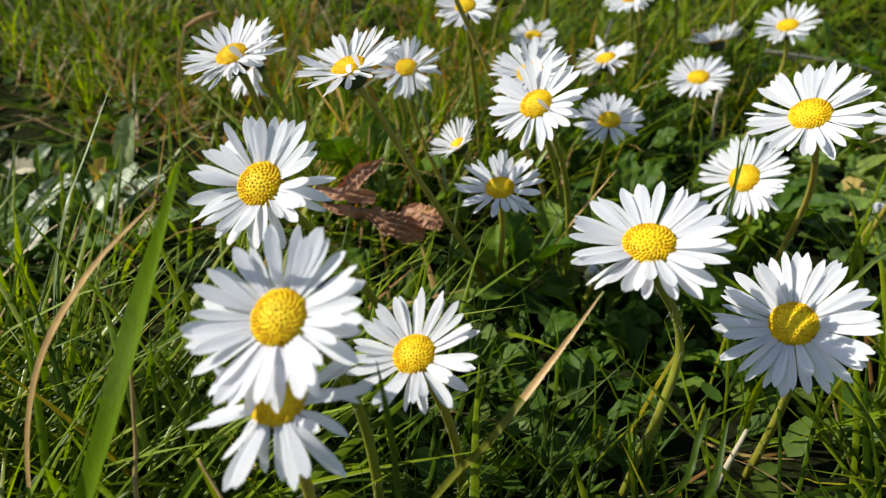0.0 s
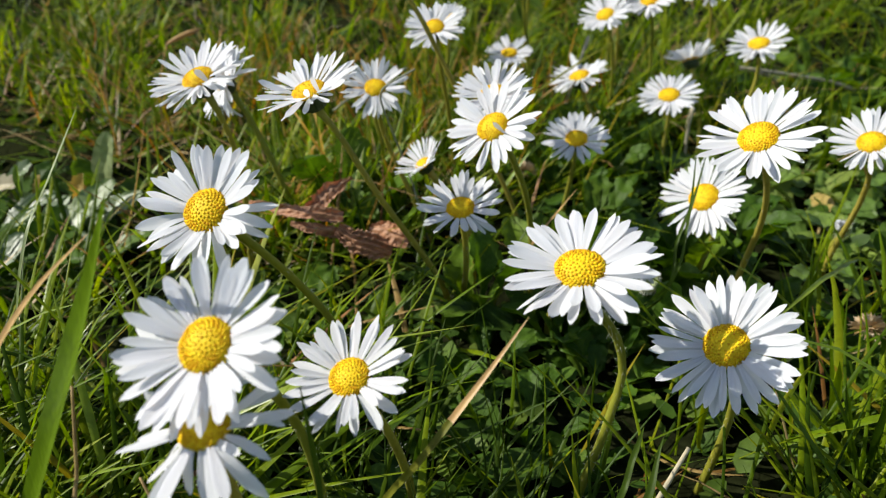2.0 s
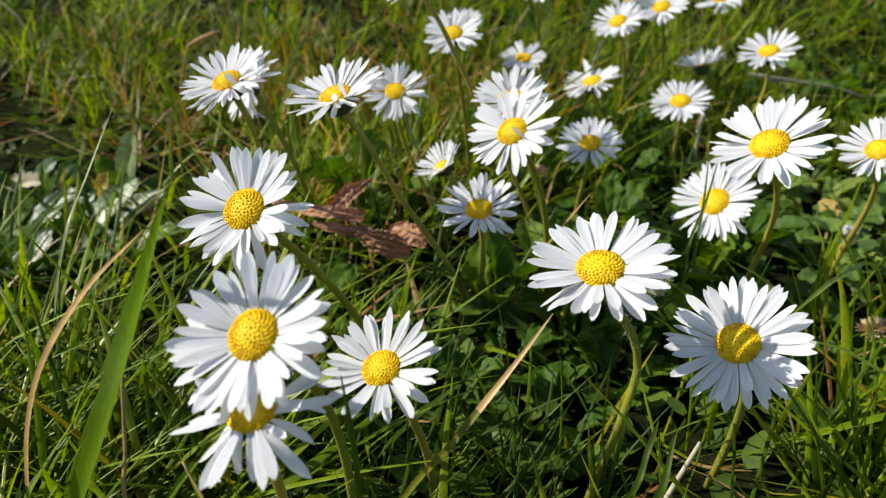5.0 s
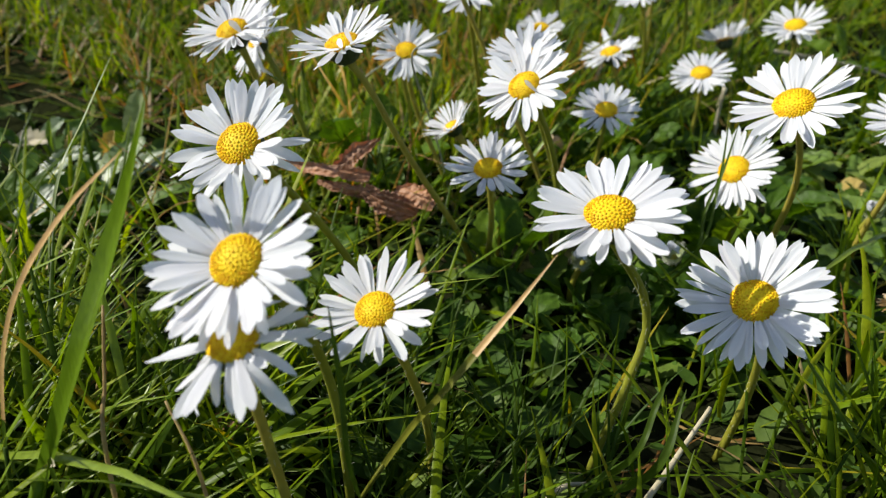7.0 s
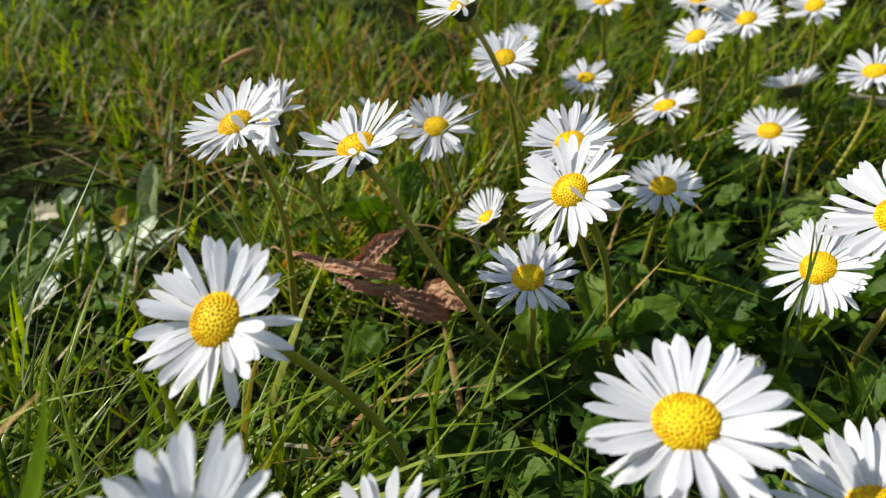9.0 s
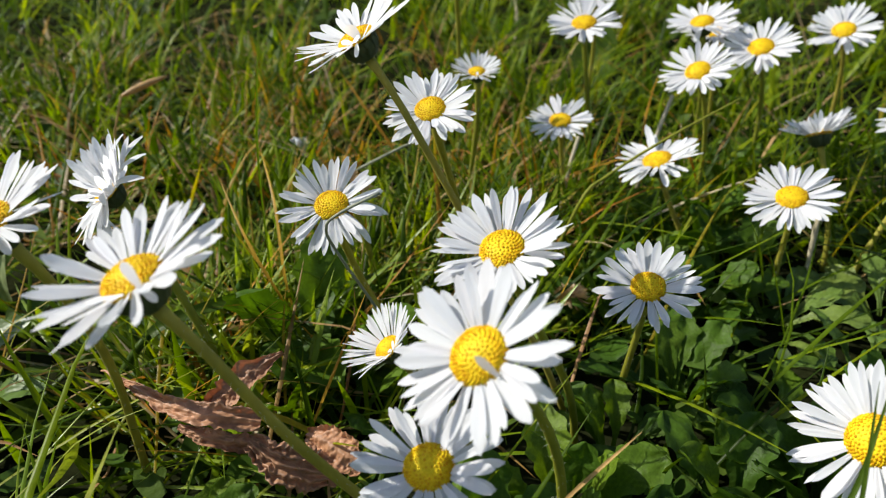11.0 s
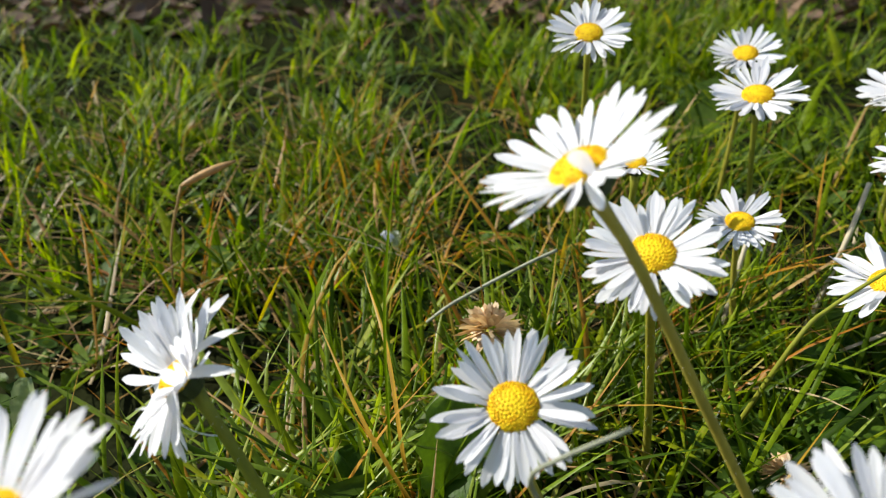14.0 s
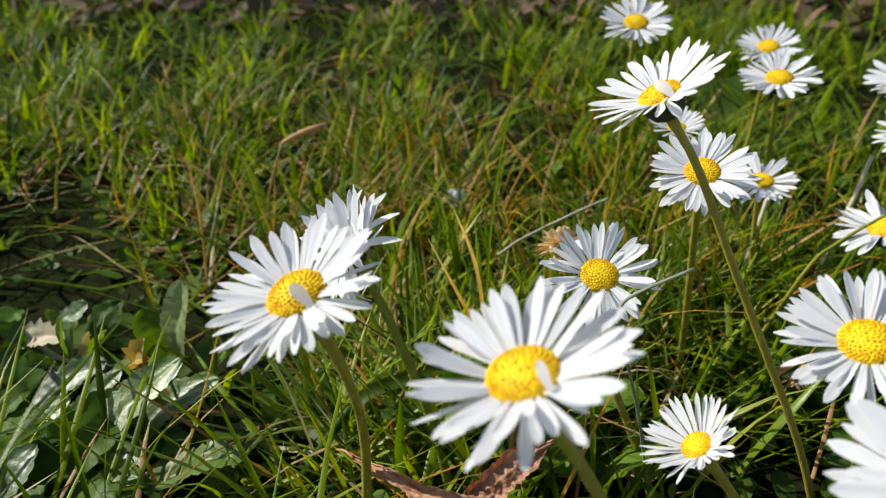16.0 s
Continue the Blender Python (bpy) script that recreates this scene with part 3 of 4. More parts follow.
def daisy(head, radius, facing, foot=None, petals=44, cup=8.0, label=HEAD_SEEN, disc=0.305, droop=0.0, ragged=0.1, folded=(), narrow=1.0, fold=132, fold_wide=0.85, stem=0.0008, curled=0, course=(), hairs=110):
    """One daisy: the middle of its flower, the flower's radius, the way it faces and where its stem meets the ground.
    cup: degrees by which the petals rise; droop: by how much more the lower ones hang; folded: world directions of petals bent upright;
    curled: every how many petals one is bent back; course: points that the stem passes."""
    r = random.Random(round(head[0] * 1e5) + round(head[1] * 1e4))
    head, n = Vector(head), Vector(facing).normalized()
    if foot is None:
        foot = (head.x - n.x * head.z * 0.5 + r.gauss(0, 0.003), head.y - n.y * head.z * 0.5 + r.gauss(0, 0.003))
    base = Vector((foot[0], foot[1], height(foot[0], foot[1]) - 0.001))
    thing = tagged(new("daisy"), label, "flower", "daisies in the lawn")
    thing.matrix_basis = Matrix.Translation(base)
    rot = n.to_track_quat("Z", "Y").to_matrix().to_4x4()
    local = Matrix.Translation(head - base - n * radius * 0.13) @ rot
    rd = radius * disc
    piece("disc", DISCS[r.randrange(3)], thing, local @ pose(0, 0, 0, 0, 0, r.uniform(0, 360)) @ Matrix.Diagonal((rd, rd, rd, 1)), "domed yellow disc of tiny florets")
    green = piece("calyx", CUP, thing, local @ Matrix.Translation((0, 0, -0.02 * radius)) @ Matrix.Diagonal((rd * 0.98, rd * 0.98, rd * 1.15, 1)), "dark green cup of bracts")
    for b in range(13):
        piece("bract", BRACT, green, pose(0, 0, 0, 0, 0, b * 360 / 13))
    # the stem leaves the cup along the flower's axis and bends down to the ground
    end = local @ Vector((0, 0, -rd * 1.1))
    tall = end.length
    line = []
    p1, p2 = Vector((end.x * 0.12 + r.gauss(0, 0.002), end.y * 0.12 + r.gauss(0, 0.002), end.z * 0.4)), end - n * tall * 0.42
    for i in range(15):
        u = i / 14
        line.append(3 * (1 - u) ** 2 * u * p1 + 3 * (1 - u) * u * u * p2 + u**3 * end)
    if course:
        line = spline([(0, 0, 0), *(tuple(Vector(p) - base) for p in course), tuple(end)], 15)
    line = np.array([tuple(p) for p in line])
    radii = [stem * (1.08 - 0.18 * i / 14 + (0.5 if i == 14 else 0.12 if i == 13 else 0)) for i in range(15)]
    stalk = piece("stem", mesh_of("stem", *tube(line, radii), STEM), thing)
    hv, hf = [], []
    for _ in range(hairs):
        i = r.randrange(1, 13)
        p = Vector(line[i]).lerp(Vector(line[i + 1]), r.random())
        d = Vector((r.gauss(0, 1), r.gauss(0, 1), r.gauss(0.3, 0.6))).normalized()
        side = d.cross(Vector((0.3, 0.2, 0.9))).normalized() * 0.00004
        tip = p + d * (stem + r.uniform(0.0005, 0.0014))
        k = len(hv)
        hv += [p + d * stem * 0.8 - side, p + d * stem * 0.8 + side, tip]
        hf.append((k, k + 1, k + 2))
    piece("fuzz", mesh_of("fuzz", hv, hf, HAIR), stalk, None, "short pale hairs")
    down = local.to_3x3().inverted() @ Vector((0, 0, -1))
    low = math.atan2(down.y, down.x)
    lilt = r.uniform(0, 6.28)
    for q in range(petals):
        t = (q + r.gauss(0, 0.34)) / petals * 2 * math.pi + 0.035 * math.sin(5 * q + lilt)
        layer = q % 2
        rise = cup + (7 if layer else -2) + r.gauss(0, 4 + 30 * ragged)
        rise -= droop * max(0, math.cos(t - low)) * (1 + 0.4 * r.random())
        long = (radius - 0.26 * radius) / max(0.8, math.cos(radians(cup))) * (1 - ragged * abs(r.gauss(0, 1))) * (0.96 if layer else 1.02)
        wide = long * narrow * r.uniform(0.88, 1.15) * math.sqrt(44 / petals)
        m = local @ pose(0, 0, 0, 0, 0, math.degrees(t)) @ Matrix.Translation((0.26 * radius, 0, 0.012 * radius * layer + 0.02 * radius)) @ pose(0, 0, 0, r.gauss(0, 13), -rise, r.gauss(0, 2.5))
        shape = CURLED[q % 4] if curled and q % curled == 0 else PETALS[r.randrange(12)]
        piece("petal", shape, thing, m @ Matrix.Diagonal((long, wide, long, 1)))
    for way in folded:
        flat = local.to_3x3().inverted() @ Vector(way)
        m = local @ pose(0, 0, 0, 0, 0, math.degrees(math.atan2(flat.y, flat.x))) @ Matrix.Translation((0.36 * radius, 0, 0.07 * radius)) @ pose(0, 0, 0, 0, -fold, 0)
        piece("petal", PETALS[r.randrange(12)], thing, m @ Matrix.Diagonal((0.30 * radius, fold_wide * radius, 0.3 * radius, 1)), "white petal standing up before the disc")
    return thing


daisy((0.0288, 0.0894, 0.0682), 0.0118, (-0.19, -0.25, 0.95), (0.034, 0.099), petals=44, cup=7, narrow=1.02, ragged=0.07, course=((0.0362, 0.0985, 0.014), (0.0380, 0.0985, 0.0225), (0.0392, 0.0985, 0.030), (0.0409, 0.1003, 0.0385), (0.0390, 0.1000, 0.0465), (0.0345, 0.0960, 0.0545)), hairs=420)  # a
daisy((0.0536, 0.0915, 0.0522), 0.0122, (-0.43, -0.45, 0.78), (0.063, 0.108), petals=50, cup=8, ragged=0.07, disc=0.285)  # b
daisy((-0.0272, 0.0976, 0.0729), 0.0114, (-0.24, -0.62, 0.74), (-0.006, 0.128), curled=9, petals=46, cup=14, ragged=0.12, narrow=1.08)  # c
daisy((-0.0183, 0.0652, 0.0726), 0.0112, (-0.24, -0.56, 0.79), (-0.01, 0.085), petals=50, cup=12, droop=6, ragged=0.13, disc=0.29, narrow=1.15)  # d
daisy((-0.0181, 0.0606, 0.0648), 0.0105, (-0.08, -0.16, 0.98), (-0.012, 0.072), curled=4, petals=30, cup=0, droop=22, ragged=0.2, disc=0.27)  # e
daisy((-0.0041, 0.0776, 0.0575), 0.0094, (-0.23, -0.39, 0.89), (0.004, 0.098), petals=42, cup=12, ragged=0.1)  # f
daisy((0.0132, 0.1551, 0.0442), 0.0108, (-0.12, -0.36, 0.92), (0.014, 0.172), petals=38, cup=6)  # g
daisy((0.0761, 0.1705, 0.0392), 0.0123, (-0.56, -0.43, 0.71), (0.084, 0.186), petals=52, cup=6)  # h
daisy((0.0749, 0.1443, 0.0665), 0.0132, (-0.46, -0.31, 0.83), (0.092, 0.172), petals=46, cup=8)  # i
daisy((0.0195, 0.1514, 0.0659), 0.0114, (-0.43, -0.47, 0.77), (0.034, 0.17), petals=38, cup=10, narrow=1.05, droop=14, folded=((0.75, -0.55, -0.4),), fold_wide=0.4)  # j
daisy((0.0215, 0.1795, 0.0640), 0.0110, (-0.25, -0.36, 0.90), (0.038, 0.205), petals=54, cup=12, narrow=1.04)  # k
daisy((0.0354, 0.2921, 0.0431), 0.0101, (-0.09, -0.33, 0.94), petals=40)  # l
daisy((-0.0202, 0.1528, 0.0739), 0.0120, (-0.28, -0.18, 0.94), (0.012, 0.172), petals=50, cup=14, ragged=0.12, folded=((0.75, -0.6, -0.3),), fold=104, fold_wide=0.5, course=((0.0085, 0.1670, 0.0150), (0.0021, 0.1616, 0.0295), (-0.0063, 0.1573, 0.0456), (-0.0139, 0.1545, 0.0616)))  # m
daisy((-0.0103, 0.2047, 0.0574), 0.0101, (0.02, -0.47, 0.88), (0.006, 0.214), curled=7, petals=46, cup=12, droop=24)  # n
daisy((-0.0486, 0.1675, 0.0720), 0.0120, (-0.25, -0.34, 0.91), (-0.0467, 0.1846), petals=54, narrow=1.0, cup=10, folded=((0.8, -0.5, -0.4),))  # o
daisy((-0.0540, 0.2046, 0.0588), 0.0104, (-0.46, -0.35, 0.82), (-0.0345, 0.2050), petals=72, cup=38, narrow=1.15, ragged=0.15, droop=66, disc=0.26, curled=6, stem=0.0009, course=((-0.0385, 0.2046, 0.0200), (-0.0455, 0.2040, 0.0430)), label="half-closed white daisy with ragged petals on a leaning stem")  # p
daisy((0.0033, 0.1798, 0.0444), 0.0074, (-0.56, -0.16, 0.80), petals=56, cup=30, narrow=0.75, ragged=0.1, label="small half-open daisy low in the lawn")  # q
daisy((0.0494, 0.2078, 0.0405), 0.0106, (-0.08, -0.43, 0.90), petals=38, cup=6)  # r
daisy((0.0898, 0.2544, 0.0386), 0.0116, (-0.23, -0.33, 0.92), (0.097, 0.262), petals=48, cup=4)  # s
daisy((0.0602, 0.2728, 0.0400), 0.0122, (-0.32, -0.10, 0.94), petals=40, ragged=0.15)  # t
daisy((0.1303, 0.2838, 0.0492), 0.0125, (-0.32, -0.26, 0.91), (0.118, 0.274))  # u
daisy((0.1091, 0.2963, 0.0396), 0.0102, (-0.18, 0.47, 0.86), petals=52, cup=30, narrow=1.1, label="half-open white daisy turned away, low in the lawn")  # v
daisy((0.0064, 0.2204, 0.0706), 0.0096, (-0.11, -0.50, 0.86), (0.014, 0.252), petals=50, cup=8, narrow=1.1)  # w
daisy((0.1167, 0.1726, 0.0537), 0.0109, (-0.42, -0.33, 0.84), (0.125, 0.19))  # x
daisy((-0.0044, 0.2067, 0.0877), 0.0110, (-0.47, -0.13, 0.87), (0.038, 0.2135), petals=44, cup=14, narrow=0.92, folded=((0.6, -0.6, -0.5),), ragged=0.14, disc=0.29, stem=0.0007, course=((0.0300, 0.2120, 0.0190), (0.0195, 0.2103, 0.0412), (0.0110, 0.2090, 0.0587), (0.0031, 0.2066, 0.0755)), label="tall white daisy leaning on a long bare stem")  # aa
daisy((0.0422, 0.3196, 0.0648), 0.0119, (-0.12, -0.34, 0.93))  # bb
daisy((0.0487, 0.3647, 0.0648), 0.0112, (-0.13, -0.43, 0.89))  # bb2
daisy((0.0016, 0.3318, 0.0774), 0.0114, (-0.01, -0.49, 0.87))  # gg
daisy((0.0725, 0.2958, 0.0572), 0.0111, (-0.37, -0.38, 0.85))  # cc
daisy((0.0957, 0.3196, 0.0580), 0.0121, (-0.31, -0.36, 0.88))  # dd
daisy((0.0796, 0.3297, 0.0632), 0.0114, (-0.21, -0.24, 0.95))  # ee
daisy((0.0863, 0.3415, 0.0570), 0.0097, (-0.23, -0.23, 0.95))  # ee2
daisy((0.1305, 0.3492, 0.0563), 0.0120, (-0.35, -0.41, 0.84))  # ff
daisy((0.0113, 0.2893, 0.0577), 0.0076, (-0.04, -0.29, 0.96), petals=44, cup=20, narrow=0.8)  # ii


# ---- leaves, blades and litter ----
def leaf_mesh(k, lobes, material, wide=0.3):
    """A leaf along x, 1 long: a narrow stalk that widens to a rounded, toothed blade."""
    r = random.Random(300 + k)
    rows, cols = 25, 9
    bend, cupped, sway = r.uniform(-0.35, 0.05), r.uniform(-0.2, 0.6), r.uniform(-0.15, 0.15)
    teeth = r.uniform(30, 40)
    verts = []
    for i in range(rows):
        s = 1 - (1 - i / (rows - 1)) ** 1.7
        blade = max(0.0, (s - 0.2) / 0.8)
        half = 0.035 + (wide * 0.5 - 0.035) * math.sin(min(1, blade * 1.3) * math.pi / 2) ** 1.3
        if s > 0.7:
            half *= math.sqrt(max(0.0004, 1 - ((s - 0.7) / 0.3) ** 2))
        for j in range(cols):
            v = j / (cols - 1) * 2 - 1
            edge = half * (1 + lobes * (0.6 * math.sin(teeth * s + (1.5 if v > 0 else 0)) + 0.5 * noise.noise((s * 6, k, 1 if v > 0 else 5))) * (blade > 0) * abs(v) ** 3)
            z = 0.34 * (1 - (1 - s) ** 2) + bend * s * s + cupped * half * (abs(v) ** 1.5) - 0.02 * (v == 0) + 0.055 * noise.noise((s * 5, v * 1.5, k)) + 0.018 * noise.noise((s * 14, v * 5, k))
            verts.append((s, edge * v + sway * s * s, z))
    return mesh_of("leaf", verts, grid_faces(rows, cols), material)


LIGHT = [leaf_mesh(40 + k, 0.2, LEAF_LIGHT, 0.36) for k in range(5)]
SPOON = [leaf_mesh(k, 0.2, LEAF, 0.42) for k in range(5)]


def rosette(x, y, leaves, size, meshes, label, rise=(5, 35), spread=360.0, start=0.0):
    r = random.Random(round(x * 1e4) * 31 + round(y * 1e4))
    base = Vector((x, y, height(x, y)))
    thing = tagged(new("rosette"), label, "plant", "leaf rosettes in the lawn")
    thing.matrix_basis = Matrix.Translation(base)
    for q in range(leaves):
        t = start + spread * q / leaves + r.gauss(0, 14)
        long = size * r.uniform(0.75, 1.2)
        m = pose(0, 0, 0.001 + 0.001 * (q % 3), 0, 0, t) @ pose(0.003, 0, 0, r.gauss(0, 14), -r.uniform(*rise), 0)
        piece("leaf", meshes[r.randrange(len(meshes))], thing, m @ Matrix.Diagonal((long, long, long, 1)))
    return thing


SPOON_SEEN = "rosette of dark green spoon-shaped leaves in the grass"
for x, y, k, size in ((0.052, 0.168, 11, 0.020), (0.066, 0.184, 11, 0.021), (0.083, 0.188, 11, 0.021), (0.02, 0.168, 9, 0.019), (0.034, 0.182, 9, 0.019), (0.05, 0.141, 8, 0.016), (0.066, 0.148, 9, 0.018), (0.086, 0.152, 9, 0.018), (0.04, 0.152, 8, 0.017), (0.076, 0.136, 8, 0.015), (0.098, 0.165, 8, 0.018)):
    rosette(x, y, k, size, SPOON, SPOON_SEEN, (15, 64))
for x, y, k, size in ((0.103, 0.205, 11, 0.02), (0.062, 0.222, 9, 0.018), (0.08, 0.208, 10, 0.018), (0.046, 0.2, 9, 0.016), (0.185, 0.335, 9, 0.024), (0.212, 0.345, 9, 0.025), (0.235, 0.36, 9, 0.025), (0.2, 0.372, 9, 0.024), (0.165, 0.352, 8, 0.022), (0.175, 0.318, 8, 0.02)):
    rosette(x, y, k, size, SPOON, SPOON_SEEN, (5, 50))
for x, y, k, size in ((0.058, 0.262, 8, 0.019), (0.074, 0.258, 9, 0.019), (0.068, 0.279, 9, 0.021), (0.084, 0.274, 9, 0.021), (0.052, 0.284, 8, 0.019), (0.078, 0.298, 9, 0.022), (0.042, 0.262, 7, 0.018)):
    rosette(x, y, k, size, SPOON, "rosette of green spoon-shaped leaves among long blades", (18, 58))
for x, y, k, size in ((0.125, 0.196, 11, 0.02), (0.142, 0.208, 11, 0.02), (0.155, 0.222, 11, 0.021), (0.138, 0.232, 11, 0.021), (0.092, 0.252, 9, 0.019), (0.172, 0.29, 9, 0.022), (0.122, 0.258, 10, 0.021), (0.165, 0.25, 10, 0.021), (0.15, 0.265, 9, 0.02), (0.108, 0.232, 9, 0.018)):
    rosette(x, y, k, size, LIGHT, "rosette of light green spoon-shaped leaves in the sun", (2, 34))
for x, y, k, size in ((-0.012, 0.208, 6, 0.026), (-0.03, 0.228, 5, 0.026), (-0.03, 0.162, 7, 0.016), (0.09, 0.33, 9, 0.022), (0.05, 0.245, 8, 0.018), (-0.05, 0.152, 6, 0.016), (0.03, 0.12, 6, 0.014), (0.045, 0.135, 7, 0.015), (-0.014, 0.127, 7, 0.015), (0.004, 0.133, 8, 0.016), (-0.032, 0.131, 6, 0.014), (0.02, 0.138, 7, 0.015)):
    rosette(x, y, k, size, SPOON, SPOON_SEEN, (15, 50))


def broad_leaf(points, width, facing, seed, material, teeth=0.12, cupped=0.25, blunt=0.55, stalk=0.18):
    """One broad leaf along a line: a toothed blade with a sunken midrib, blistered between its veins, on a narrow stalk."""
    rows, cols = 41, 13
    line = spline(points, rows)
    way = np.gradient(line, axis=0)
    reach = np.concatenate([[0], np.cumsum(np.linalg.norm(np.diff(line, axis=0), axis=1))])
    verts = []
    for i in range(rows):
        s = i / (rows - 1)
        w = way[i] / np.linalg.norm(way[i])
        side = np.cross(w, facing)
        side /= np.linalg.norm(side)
        up = np.cross(side, w)
        body = min(1.0, max(0.0, (s - stalk * 0.5) / (0.45 - stalk * 0.3)))
        half = 0.5 * width * (0.14 + 0.86 * math.sin(body * math.pi / 2) ** 1.2)
        if s > blunt:
            half *= math.sqrt(max(0.0008, 1 - ((s - blunt) / (1 - blunt)) ** 2.2))
        for j in range(cols):
            v = j / (cols - 1) * 2 - 1
            saw = (reach[i] / (0.16 * width + 0.0012) + (0.4 if v > 0 else 0)) % 1.0
            edge = half * (1 + body * abs(v) ** 4 * teeth * (2.2 * (saw - 0.5) + 1.6 * noise.noise((reach[i] * 260, seed, 2 if v > 0 else 6))))
            vein = abs(math.sin(math.pi * (reach[i] / (0.3 * width) + 0.45 * abs(v))))
            z = cupped * edge * abs(v) ** 1.6 - 0.10 * width * max(0, 0.22 - abs(v)) + 0.03 * width * vein * (1 - abs(v)) * (abs(v) > 0.1)
            z += 0.08 * width * noise.noise((reach[i] * 120, v * 1.3, seed)) + 0.02 * width * noise.noise((reach[i] * 420, v * 3.5, seed + 3))
            verts.append(line[i] + side * edge * v + up * z)
    return mesh_of("leaf", verts, grid_faces(rows, cols), material)


def leaf_plant(base, leaves, label, material=LEAF_GREY):
    """A low plant whose leaves spread from one foot."""
    base = Vector((base[0], base[1], height(base[0], base[1])))
    thing = tagged(new("rosette"), label, "plant", "leaf rosettes in the lawn")
    thing.matrix_basis = Matrix.Translation(base)
    back = Matrix.Translation(-base)
    for q, (points, width, facing, *own) in enumerate(leaves):
        piece("leaf", broad_leaf(points, width, facing, q * 7.3 + base.x * 900, own[0] if own else material, *own[1:]), thing, back)
    return thing


SHEEN = (-0.17, -0.55, 0.815)
leaf_plant((-0.122, 0.190), [
    ([(-0.1225, 0.1945, 0.001), (-0.1156, 0.2038, 0.006), (-0.1074, 0.2128, 0.0138), (-0.0988, 0.2200, 0.0204)], 0.0098, SHEEN),
    ([(-0.1210, 0.1950, 0.001), (-0.1086, 0.2097, 0.005), (-0.1017, 0.2161, 0.0108), (-0.0904, 0.2198, 0.0156)], 0.0088, (-0.12, -0.50, 0.86)),
    ([(-0.1310, 0.1770, 0.001), (-0.1277, 0.1823, 0.004), (-0.1214, 0.1892, 0.0100), (-0.1186, 0.1951, 0.0145)], 0.0092, SHEEN),
    ([(-0.121, 0.190, 0.001), (-0.1176, 0.1975, 0.006), (-0.1142, 0.205, 0.0105), (-0.1115, 0.2215, 0.009)], 0.0135, (0.35, -0.15, 0.92), LEAF),
    ([(-0.1200, 0.1965, 0.001), (-0.1148, 0.2021, 0.0060), (-0.1072, 0.2023, 0.0077), (-0.0989, 0.2004, 0.0082)], 0.0050, SHEEN),
    ([(-0.1160, 0.1910, 0.001), (-0.1056, 0.1959, 0.006), (-0.1020, 0.1967, 0.0073), (-0.0978, 0.1961, 0.0078)], 0.0056, SHEEN, LEAF_LIGHT),
    ([(-0.117, 0.189, 0.001), (-0.0937, 0.1985, 0.006), (-0.085, 0.1998, 0.011), (-0.0765, 0.2004, 0.012)], 0.0080, (0.25, -0.1, 0.96), LEAF_LIGHT),
    ([(-0.121, 0.188, 0.001), (-0.112, 0.1905, 0.005), (-0.104, 0.189, 0.008), (-0.098, 0.188, 0.009)], 0.0085, (0.3, -0.1, 0.95), LEAF),
    ([(-0.124, 0.186, 0.001), (-0.122, 0.191, 0.005), (-0.117, 0.196, 0.008), (-0.111, 0.198, 0.006)], 0.0095, (0.4, -0.05, 0.91), LEAF),
], "rosette of broad toothed green leaves with a white sheen")
leaf_plant((-0.140, 0.212), [
    ([(-0.1410, 0.2140, 0.001), (-0.1362, 0.2198, 0.005), (-0.1312, 0.2238, 0.0088), (-0.1231, 0.2266, 0.0123)], 0.0085, SHEEN),
    ([(-0.1370, 0.2090, 0.001), (-0.1256, 0.2140, 0.005), (-0.1217, 0.2183, 0.0087), (-0.1172, 0.2232, 0.0129)], 0.0066, SHEEN),
    ([(-0.1370, 0.2020, 0.001), (-0.1319, 0.2073, 0.004), (-0.1290, 0.2115, 0.0074), (-0.1253, 0.2146, 0.0103)], 0.0072, (-0.10, -0.58, 0.80)),
    ([(-0.140, 0.214, 0.001), (-0.146, 0.222, 0.006), (-0.150, 0.229, 0.008), (-0.153, 0.236, 0.007)], 0.0120, (0.45, 0.05, 0.9), LEAF),
    ([(-0.141, 0.211, 0.001), (-0.147, 0.211, 0.005), (-0.152, 0.211, 0.006), (-0.158, 0.212, 0.005)], 0.0110, (0.3, 0.0, 0.95), LEAF),
    ([(-0.140, 0.210, 0.001), (-0.145, 0.204, 0.006), (-0.149, 0.199, 0.008), (-0.153, 0.193, 0.006)], 0.0110, (-0.2, -0.3, 0.93)),
    ([(-0.138, 0.208, 0.001), (-0.136, 0.201, 0.006), (-0.134, 0.196, 0.008), (-0.132, 0.189, 0.006)], 0.0105, (0.4, -0.1, 0.9), LEAF),
], "rosette of shiny toothed leaves beside the lawn grass")
